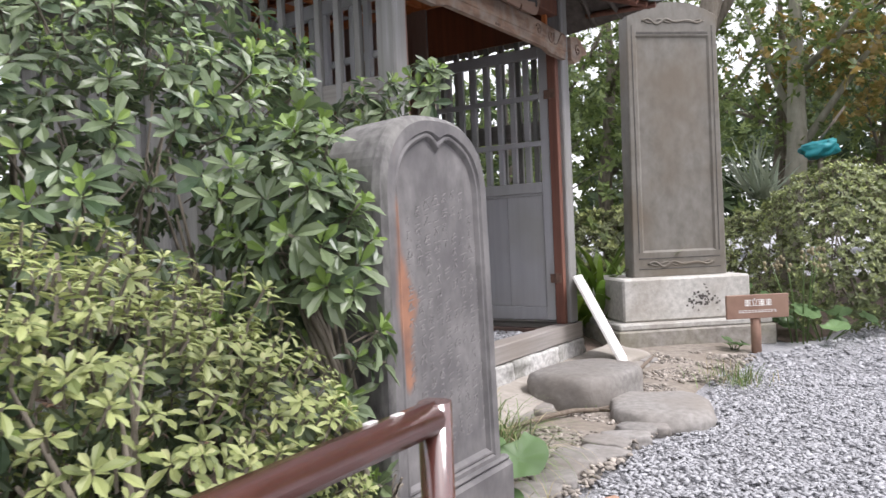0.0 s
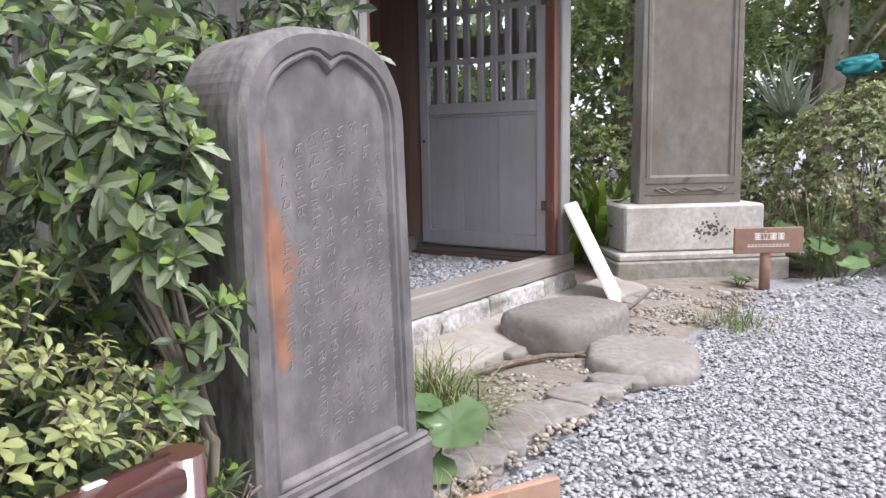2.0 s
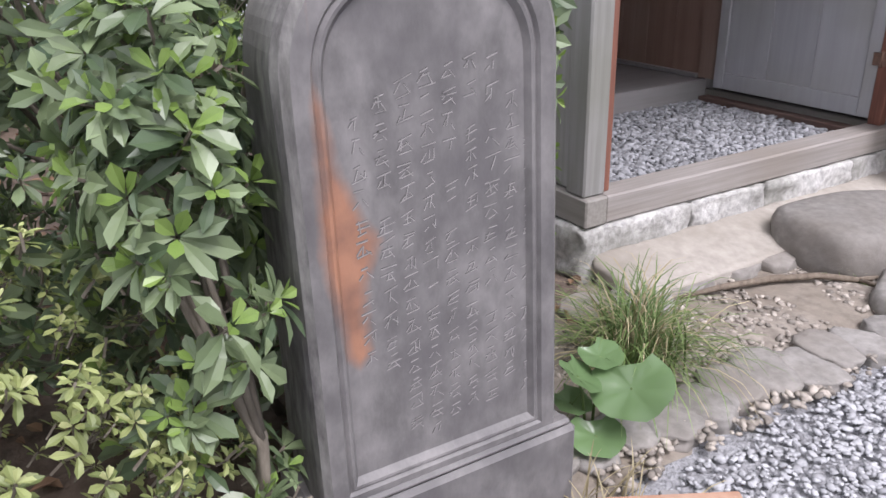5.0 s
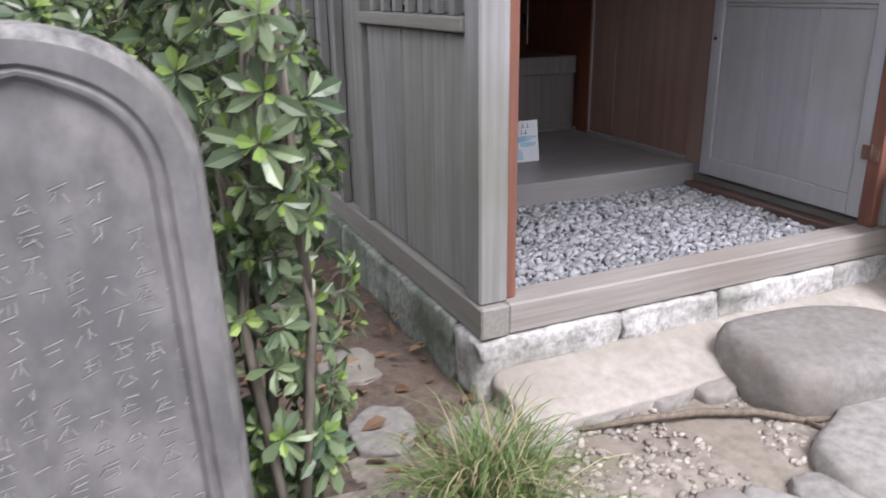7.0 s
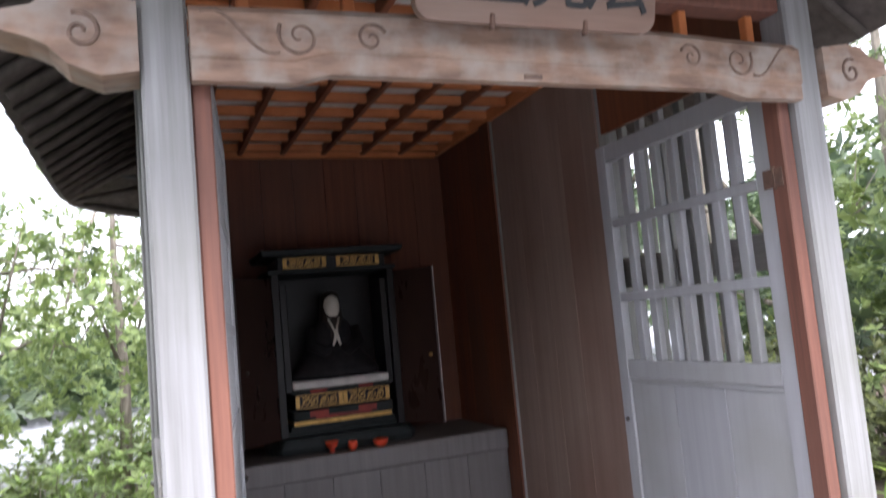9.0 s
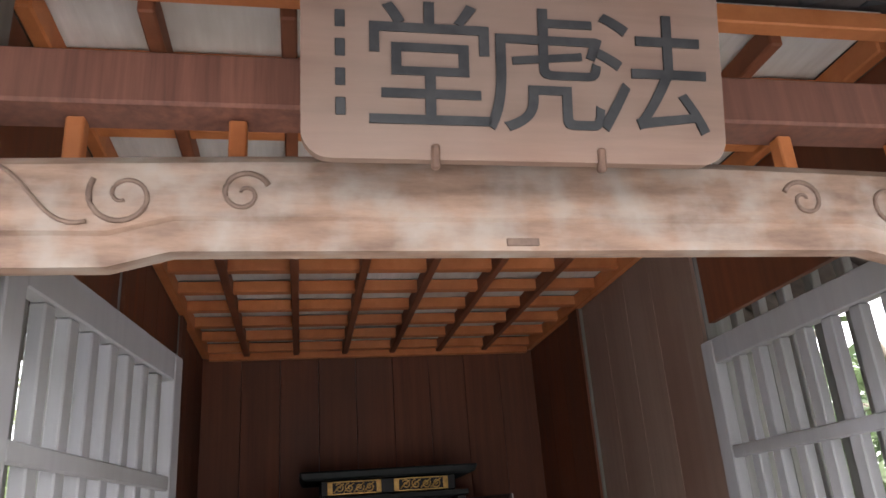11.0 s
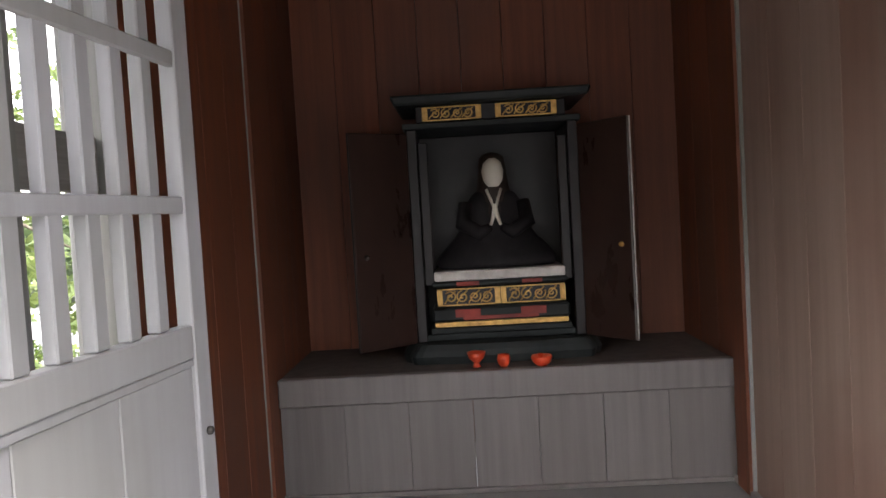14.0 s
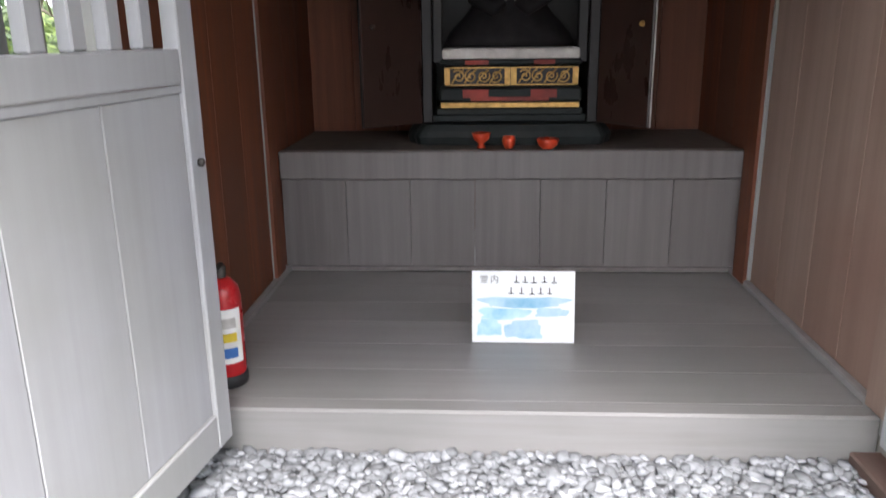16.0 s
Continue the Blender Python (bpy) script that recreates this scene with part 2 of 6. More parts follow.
PEBBLE = surface("blue_grey_pebble", (0.31, 0.313, 0.325), (0.42, 0.423, 0.438), (40, 40, 40), 0.92, 0.15, gloss=0.1, vary=0.2, island=True)
BROWN_PEBBLE = surface("earthy_pebble", (0.20, 0.175, 0.15), (0.36, 0.325, 0.285), (40, 40, 40), 0.8, 0.15, vary=0.45, island=True)
ROOT = surface("root_bark", (0.11, 0.085, 0.065), (0.22, 0.18, 0.14), (60, 60, 60), 0.9, 0.5)
BARK = surface("grey_bark", (0.10, 0.085, 0.065), (0.24, 0.21, 0.17), (30, 30, 7), 0.9, 0.7, bump_size=0.01)
PALE_BARK = surface("pale_smooth_bark", (0.28, 0.27, 0.22), (0.45, 0.43, 0.36), (14, 14, 5), 0.8, 0.3, (0.22, 0.22, 0.16), 4.0, 0.5)
RAIL_PAINT = surface("brown_gloss_paint", (0.085, 0.028, 0.022), (0.11, 0.038, 0.03), (6, 6, 6), 0.17, 0.02, (0.075, 0.03, 0.025), 8.0, 0.4, gloss=1.0)
RAIL_PAINT.node_tree.nodes["Principled BSDF"].inputs["Coat Weight"].default_value = 1.0
RAIL_PAINT.node_tree.nodes["Principled BSDF"].inputs["Coat IOR"].default_value = 1.5
RAIL_PAINT.node_tree.nodes["Principled BSDF"].inputs["Coat Roughness"].default_value = 0.2
CHIP = surface("worn_bare_metal", (0.42, 0.40, 0.38), (0.6, 0.58, 0.55), (30, 30, 30), 0.5, 0.2, metal=0.3)
WHITE_BOARD = surface("white_painted_board", (0.70, 0.69, 0.66), (0.82, 0.81, 0.79), (12, 12, 3), 0.6, 0.1, (0.58, 0.55, 0.50), 5.0, 0.35)
SIGN_BROWN = surface("faded_brown_sign", (0.215, 0.125, 0.09), (0.285, 0.175, 0.13), (12, 12, 12), 0.6, 0.1, (0.26, 0.17, 0.12), 4.0, 0.5)
SIGN_RUST = surface("rusty_orange_board", (0.30, 0.155, 0.10), (0.42, 0.24, 0.165), (16, 16, 16), 0.7, 0.2, (0.33, 0.25, 0.19), 4.0, 0.6)
LETTER = surface("white_lettering", (0.66, 0.65, 0.62), (0.78, 0.77, 0.74), (20, 20, 20), 0.6, 0.0)
LACQUER = surface("black_lacquer", (0.008, 0.007, 0.008), (0.016, 0.014, 0.014), (8, 8, 8), 0.4, 0.04, (0.022, 0.016, 0.014), 3.0, 0.5, gloss=0.25)
LACQUER_GREEN = surface("green_black_lacquer", (0.01, 0.013, 0.013), (0.02, 0.025, 0.025), (14, 14, 14), 0.55, 0.1, (0.028, 0.031, 0.031), 6.0, 0.5, gloss=0.2)
LACQUER_BROWN = surface("brown_black_lacquer", (0.018, 0.009, 0.007), (0.035, 0.018, 0.014), (8, 8, 3), 0.3, 0.04, (0.045, 0.025, 0.02), 3.0, 0.5)
GOLD = surface("old_gold_leaf", (0.42, 0.24, 0.06), (0.75, 0.47, 0.15), (40, 40, 40), 0.42, 0.4, (0.30, 0.16, 0.05), 14.0, 0.35, metal=0.3)
VERMILION = surface("faded_vermilion", (0.24, 0.025, 0.018), (0.36, 0.045, 0.03), (20, 20, 20), 0.55, 0.1, (0.10, 0.02, 0.018), 8.0, 0.6)
CUP_RED = surface("red_lacquer_cup", (0.50, 0.045, 0.018), (0.62, 0.075, 0.03), (20, 20, 20), 0.3, 0.02)
CREAM = surface("cream_cushion_cloth", (0.48, 0.45, 0.42), (0.64, 0.61, 0.57), (30, 30, 30), 0.8, 0.2, (0.36, 0.33, 0.31), 14.0, 0.5)
ROBE = surface("black_robe", (0.008, 0.007, 0.008), (0.018, 0.016, 0.017), (25, 25, 25), 0.7, 0.3, gloss=0.2)
FACE_WHITE = surface("chalk_white_paint", (0.56, 0.52, 0.44), (0.66, 0.62, 0.54), (14, 14, 14), 0.6, 0.05)
HAIR = surface("dark_brown_carving", (0.016, 0.01, 0.007), (0.035, 0.022, 0.015), (60, 60, 10), 0.6, 0.3)
PAPER = surface("white_card", (0.72, 0.74, 0.76), (0.82, 0.83, 0.84), (6, 6, 6), 0.7, 0.0)
WASH = surface("blue_watercolour", (0.22, 0.48, 0.68), (0.55, 0.74, 0.84), (14, 14, 14), 0.75, 0.0, (0.70, 0.80, 0.85), 9.0, 0.6)
EXT_RED = surface("red_enamel", (0.42, 0.015, 0.02), (0.50, 0.025, 0.028), (5, 5, 5), 0.28, 0.02)
BLACK_PLASTIC = surface("black_plastic", (0.012, 0.012, 0.013), (0.025, 0.025, 0.027), (9, 9, 9), 0.45, 0.05)
YELLOW = surface("yellow_print", (0.62, 0.45, 0.03), (0.70, 0.52, 0.05), (9, 9, 9), 0.5, 0.0)
BLUE_PRINT = surface("blue_print", (0.04, 0.13, 0.38), (0.06, 0.18, 0.46), (9, 9, 9), 0.5, 0.0)
RUSTY_IRON = surface("rusty_iron", (0.10, 0.06, 0.045), (0.19, 0.11, 0.08), (40, 40, 40), 0.75, 0.3)
IRON = surface("dark_iron", (0.05, 0.045, 0.042), (0.11, 0.10, 0.09), (40, 40, 40), 0.6, 0.3, metal=0.6)
TEAL = surface("turquoise_plastic_sheet", (0.02, 0.26, 0.30), (0.05, 0.40, 0.44), (7, 7, 7), 0.45, 0.2)
AZALEA = leaf_surface("azalea_leaf", (0.17, 0.215, 0.074), (0.44, 0.49, 0.195), 0.5, 0.3)
AZALEA_YOUNG = leaf_surface("azalea_young_leaf", (0.31, 0.36, 0.13), (0.50, 0.52, 0.25), 0.5, 0.3)
LAUREL = leaf_surface("shrub_leaf", (0.05, 0.085, 0.044), (0.19, 0.245, 0.128), 0.34, 0.2)
LAUREL_YOUNG = leaf_surface("shrub_young_leaf", (0.17, 0.27, 0.06), (0.32, 0.43, 0.13), 0.36, 0.3)
DRY_LEAF = leaf_surface("dry_leaf", (0.11, 0.062, 0.036), (0.25, 0.155, 0.09), 0.7, 0.2)
HEDGE_LEAF = leaf_surface("hedge_leaf", (0.14, 0.165, 0.08), (0.27, 0.30, 0.15), 0.6, 0.25)
TREE_LEAF = leaf_surface("tree_leaf", (0.09, 0.14, 0.045), (0.26, 0.33, 0.11), 0.45, 0.4)
DARK_LEAF = leaf_surface("dark_wood_leaf", (0.04, 0.066, 0.032), (0.12, 0.17, 0.075), 0.45, 0.35)
MAPLE = leaf_surface("turning_maple_leaf", (0.24, 0.22, 0.06), (0.44, 0.31, 0.11), 0.5, 0.45)
BLADE = leaf_surface("grass_blade", (0.09, 0.15, 0.045), (0.21, 0.29, 0.10), 0.5, 0.3)
DRY_BLADE = leaf_surface("dry_grass_blade", (0.30, 0.25, 0.14), (0.48, 0.42, 0.27), 0.7, 0.3)
BROAD = leaf_surface("glossy_broad_leaf", (0.05, 0.115, 0.045), (0.15, 0.235, 0.105), 0.2, 0.25)
STRAP = leaf_surface("strap_leaf", (0.085, 0.16, 0.025), (0.22, 0.31, 0.05), 0.35, 0.35)
SILVER_BLADE = leaf_surface("silvery_sword_leaf", (0.17, 0.21, 0.15), (0.34, 0.38, 0.30), 0.45, 0.2)


# ---- building blocks ----
def placed(ob):
    m = ob.matrix_basis.copy()
    while ob.parent:
        ob = ob.parent
        m = ob.matrix_basis @ m
    return m


def thing(name, x, y, z, rz=0.0, label="", category="", group="", kind=""):
    ob = new(name)
    ob.empty_display_size = 0.05
    ob.matrix_basis = pose(x, y, z, 0, 0, rz)
    return tagged(ob, label, category, group, kind)


def link(name, me, mats, parent=None, label="", category="", group="", kind="", smooth=False):
    for m in mats if isinstance(mats, (list, tuple)) else [mats]:
        me.materials.append(m)
    if smooth:
        me.shade_smooth()
    ob = new(name, me)
    if parent:
        ob.parent = parent
    return tagged(ob, label, category, group, kind)


def part(name, bm, mats, parent=None, label="", at_world=True, smooth=False, **tags):
    """One mesh object; its bmesh is in world coordinates unless at_world is off."""
    if parent and at_world:
        bm.transform(placed(parent).inverted())
    me = bpy.data.meshes.new(name)
    bm.normal_update()
    bm.to_mesh(me)
    bm.free()
    return link(name, me, mats, parent, label, smooth=smooth, **tags)


def box(bm, lo, hi, bevel=0.004, m=None, mat=0, taper=None):
    lo, hi = Vector(lo), Vector(hi)
    got = bmesh.ops.create_cube(bm, size=1.0)["verts"]
    c, s = (lo + hi) / 2, hi - lo
    for v in got:
        v.co = Vector((v.co.x * s.x, v.co.y * s.y, v.co.z * s.z)) + c
        if taper and v.co.z > c.z:
            v.co.x, v.co.y = c.x + (v.co.x - c.x) * taper, c.y + (v.co.y - c.y) * taper
    faces = {f for v in got for f in v.link_faces}
    for f in faces:
        f.material_index = mat
    if bevel:
        out = bmesh.ops.bevel(bm, geom=list({e for v in got for e in v.link_edges}), offset=min(bevel, 0.45 * min(s)), segments=1, affect="EDGES", profile=0.5)
        got = list({v for f in out["faces"] for v in f.verts} | {v for v in got if v.is_valid})
        for f in out["faces"]:
            f.material_index = mat
    if m:
        bmesh.ops.transform(bm, matrix=m, verts=got)
    return bm


def slab(lo, hi, bevel=0.004, m=None):
    return box(bmesh.new(), lo, hi, bevel, m)


def tube(bm, points, radii, sides=8, mat=0, caps=True):
    """A round bar along points; radii: one number or one for each point."""
    pts = [Vector(p) for p in points]
    rad = radii if isinstance(radii, (list, tuple)) else [radii] * len(pts)
    rings = []
    for i, p in enumerate(pts):
        d = (pts[min(i + 1, len(pts) - 1)] - pts[max(i - 1, 0)]).normalized()
        u = d.cross(Vector((0, 0, 1)) if abs(d.z) < 0.9 else Vector((1, 0, 0))).normalized()
        w = d.cross(u)
        rings.append([bm.verts.new(p + rad[i] * (math.cos(a) * u + math.sin(a) * w)) for a in (2 * math.pi * k / sides for k in range(sides))])
    for a, b in zip(rings, rings[1:]):
        for k in range(sides):
            f = bm.faces.new((a[k], a[(k + 1) % sides], b[(k + 1) % sides], b[k]))
            f.smooth, f.material_index = True, mat
    if caps:
        bm.faces.new(rings[0][::-1]).material_index = mat
        bm.faces.new(rings[-1]).material_index = mat
    return bm


def lathe(bm, profile, centre=(0, 0, 0), sides=20, mat=0, squash=1.0):
    """A turned shape from (radius, height) pairs."""
    c = Vector(centre)
    rings = [[bm.verts.new(c + Vector((r * math.cos(a), squash * r * math.sin(a), z))) for a in (2 * math.pi * k / sides for k in range(sides))] for r, z in profile]
    for a, b in zip(rings, rings[1:]):
        for k in range(sides):
            f = bm.faces.new((a[k], a[(k + 1) % sides], b[(k + 1) % sides], b[k]))
            f.smooth, f.material_index = True, mat
    bm.faces.new(rings[0][::-1]).material_index = mat
    bm.faces.new(rings[-1]).material_index = mat
    return bm


def boulder(centre, size, seed, flat=0.5, rough=0.12, power=2.6):
    """A worn stone: a rounded block, flattened on top, with uneven sides."""
    bm = bmesh.new()
    bmesh.ops.create_icosphere(bm, subdivisions=4, radius=1.0)
    c, s = Vector(centre), Vector(size)
    for v in bm.verts:
        p = v.co.copy()
        k = (abs(p.x) ** power + abs(p.y) ** power + abs(p.z) ** power) ** (-1 / power)
        p *= k
        n = noise.fractal(p * 1.3 + Vector((seed * 3.7, seed, 0)), 0.8, 2.1, 4)
        p *= 1 + rough * n
        if p.z > flat:
            p.z = flat + (p.z - flat) * 0.22
        v.co = c + Vector((p.x * s.x, p.y * s.y, p.z * s.z))
    return bm


def lettering(name, text, size, m, mat, parent, depth=0.0015, label=""):
    cu = bpy.data.curves.new(name, "FONT")
    cu.body, cu.size, cu.extrude, cu.align_x, cu.align_y = text, size, depth, "CENTER", "CENTER"
    cu.materials.append(mat)
    ob = new(name, cu)
    ob.parent = parent
    ob.matrix_basis = placed(parent).inverted() @ m
    return tagged(ob, label)


# ---- ground ----
def ground_sheet():
    bm = bmesh.new()
    xs = [-400, -60, -20, -10] + [-6 + 0.25 * i for i in range(57)] + [12, 20, 60, 400]
    ys = [-400, -60, -20, -8] + [-3 + 0.25 * i for i in range(69)] + [18, 30, 60, 400]
    grid = [[bm.verts.new((x, y, 0.012 * noise.noise(Vector((x * 0.8, y * 0.8, 0))) - 0.012)) for y in ys] for x in xs]
    for a, b in zip(grid, grid[1:]):
        for k in range(len(ys) - 1):
            bm.faces.new((a[k], b[k], b[k + 1], a[k + 1]))
    part("ground", bm, GRAVEL_BED, kind="structure", label="blue-grey gravel forecourt running out to earth", category="ground", smooth=True)


def bed(name, outline, z, mat, label, lump=0.012, cells=0.09, inward=0.25):
    """A low, uneven sheet of earth inside an outline, sinking to the ground at its rim."""
    poly = [Vector((x, y)) for x, y in outline]
    def inside(p):
        hit = False
        for a, b in zip(poly, poly[1:] + poly[:1]):
            if (a.y > p.y) != (b.y > p.y) and p.x < (b.x - a.x) * (p.y - a.y) / (b.y - a.y) + a.x:
                hit = not hit
        return hit
    def away(p):
        best = 9.0
        for a, b in zip(poly, poly[1:] + poly[:1]):
            d = b - a
            t = max(0, min(1, (p - a).dot(d) / d.length_squared))
            best = min(best, (p - a - d * t).length)
        return best
    x0, x1 = min(p.x for p in poly), max(p.x for p in poly)
    y0, y1 = min(p.y for p in poly), max(p.y for p in poly)
    bm = bmesh.new()
    made = {}
    nx, ny = int((x1 - x0) / cells) + 1, int((y1 - y0) / cells) + 1
    def vert(i, j):
        if (i, j) not in made:
            p = Vector((x0 + i * cells, y0 + j * cells))
            k = min(1, away(p) / inward) if inside(p) else -0.3
            made[i, j] = bm.verts.new((p.x, p.y, -0.02 + (z + 0.02) * k ** 0.6 + lump * noise.fractal(Vector((p.x * 3, p.y * 3, 1)), 1, 2, 3) if k > 0 else -0.045))
        return made[i, j]
    for i in range(nx):
        for j in range(ny):
            if inside(Vector((x0 + (i + 0.5) * cells, y0 + (j + 0.5) * cells))):
                bm.faces.new((vert(i, j), vert(i + 1, j), vert(i + 1, j + 1), vert(i, j + 1)))
    return part(name, bm, mat, kind="structure", label=label, category="soil", smooth=True)


def pebbles(name, spots, z, size, mat, label, flat=0.55, seed=1):
    """Loose stones, too many to count."""
    rng = np.random.default_rng(seed)
    g = (1 + 5 ** 0.5) / 2
    ico = np.array([(-1, g, 0), (1, g, 0), (-1, -g, 0), (1, -g, 0), (0, -1, g), (0, 1, g), (0, -1, -g), (0, 1, -g), (g, 0, -1), (g, 0, 1), (-g, 0, -1), (-g, 0, 1)]) / 1.902
    tri = np.array([(0, 11, 5), (0, 5, 1), (0, 1, 7), (0, 7, 10), (0, 10, 11), (1, 5, 9), (5, 11, 4), (11, 10, 2), (10, 7, 6), (7, 1, 8), (3, 9, 4), (3, 4, 2), (3, 2, 6), (3, 6, 8), (3, 8, 9), (4, 9, 5), (2, 4, 11), (6, 2, 10), (8, 6, 7), (9, 8, 1)])
    n = len(spots)
    v = ico[None] * rng.uniform(0.75, 1.2, (n, 12, 1))
    s = size * rng.lognormal(0, 0.28, (n, 1, 1)) * np.stack([rng.uniform(0.9, 1.5, n), rng.uniform(0.7, 1.0, n), flat * rng.uniform(0.7, 1.2, n)], 1)[:, None]
    v = v * s
    tilt = rng.normal(0, 0.3, n)
    c, d = np.cos(tilt)[:, None], np.sin(tilt)[:, None]
    v = np.stack([v[..., 0] * c - v[..., 2] * d, v[..., 1], v[..., 0] * d + v[..., 2] * c], -1)
    a = rng.uniform(0, 6.283, n)
    c, d = np.cos(a)[:, None], np.sin(a)[:, None]
    v = np.stack([v[..., 0] * c - v[..., 1] * d, v[..., 0] * d + v[..., 1] * c, v[..., 2]], -1)
    v[..., :2] += spots[:, None, :2]
    v[..., 2] += z + rng.uniform(-0.2, 0.5, (n, 1)) * size
    f = (tri[None] + 12 * np.arange(n)[:, None, None]).reshape(-1, 3)
    me = bpy.data.meshes.new(name)
    me.from_pydata(v.reshape(-1, 3).tolist(), [], f.tolist())
    me.update()
    return link(name, me, mat, kind="stuff", label=label, category="gravel", smooth=True)


def path_edge(y):
    """Where the gravel's border lies at y."""
    return float(np.interp(y, (-2, 2.2, 2.7, 3.6, 4.0, 4.5, 5.1, 6.2, 6.8, 8.1, 11, 14), (-1.0, -1.12, -1.27, -1.33, -1.25, -1.28, -1.36, -1.30, -0.98, -0.72, 0.3, 1.6)))


ground_sheet()
bed("soil_by_hall", [(path_edge(2.3) - 0.05, 2.3), (-1.33, 2.9), (-1.36, 3.7), (-1.3, 4.4), (-1.38, 5.2), (-1.35, 6.3), (-1.5, 7.4), (-2.6, 7.6), (-2.4, 5.3), (-2.28, 5.2), (-2.28, 3.2), (-2.2, 2.4)], 0.02, SOIL, "trodden sandy soil with scattered pebbles before the hall")
bed("leafy_soil", [(-1.55, 2.75), (-2.0, 3.3), (-2.2, 3.42), (-5.6, 3.42), (-9.5, 4.6), (-9.5, -1.0), (-3.0, -1.5), (-1.1, -1.0), (-1.05, 2.2)], 0.015, DARK_SOIL, "damp dark soil strewn with dry leaves beside the hall", lump=0.03, cells=0.14)
bed("woodland_soil", [(-1.45, 6.6), (-1.05, 6.95), (-0.8, 8.1), (0.2, 11), (1.4, 14), (-9.0, 14), (-9.0, 5.25), (-2.5, 5.3), (-2.3, 6.4)], 0.03, DARK_SOIL, "dark woodland soil under hedge and trees", lump=0.04, cells=0.16)


# ---- the small hall ----
hall = thing("prayer_hall", -2.2, 4.27, 0.0, 0, "small weathered timber prayer hall with open lattice doors", "hall")
XF, XB, YL, YR = -2.2, -5.35, 3.335, 5.2
INL, INR, XW = 3.405, 5.135, -5.02


def hall_box(name, lo, hi, mat, bevel=0.004, label="", parent=None):
    return part(name, slab(lo, hi, bevel), mat, parent or hall, label)


# sills and posts
hall_box("sill_beam", (XF - 0.115, YL + 0.098, 0.212), (XF, YR + 0.03, 0.313), GREY_WOOD_Y, 0.006, "worn grey-brown sill beam")
hall_box("sill_beam", (XB, YL, 0.212), (XF + 0.008, YL + 0.095, 0.315), GREY_WOOD_X, 0.006)
hall_box("sill_beam", (XB, YR - 0.095, 0.212), (XF - 0.118, YR, 0.313), GREY_WOOD_X, 0.006)
hall_box("sill_beam", (XB, YL + 0.098, 0.212), (XB + 0.1, YR - 0.098, 0.313), GREY_WOOD_Y, 0.006)
hall_box("post", (XF - 0.115, YL + 0.005, 0.316), (XF - 0.015, YL + 0.1, 2.5), GREY_WOOD_V, 0.007)
hall_box("post", (XF - 0.115, YR - 0.105, 0.314), (XF - 0.015, YR, 2.5), GREY_WOOD_V, 0.007)
hall_box("jamb", (XF - 0.1, YL + 0.102, 0.314), (XF - 0.04, YL + 0.142, 2.06), RED_WOOD, 0.004, "red-stained door jamb")
hall_box("jamb", (XF - 0.1, YR - 0.152, 0.314), (XF - 0.04, YR - 0.108, 2.06), RED_WOOD, 0.004, "red-stained door jamb")
for x in (-3.33, -4.33, XB):
    hall_box("post", (x, YL + 0.003, 0.316), (x + 0.105, YL + 0.1, 2.5), GREY_WOOD_V, 0.006)
    hall_box("post", (x, YR - 0.1, 0.314), (x + 0.105, YR - 0.003, 2.5), GREY_WOOD_V, 0.006)
# inner faces of the posts are stained
for x in (-3.33, -4.33):
    for y in (INL + 0.024, INR - 0.047):
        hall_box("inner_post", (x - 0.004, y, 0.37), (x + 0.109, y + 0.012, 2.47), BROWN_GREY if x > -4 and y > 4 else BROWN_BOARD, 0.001)
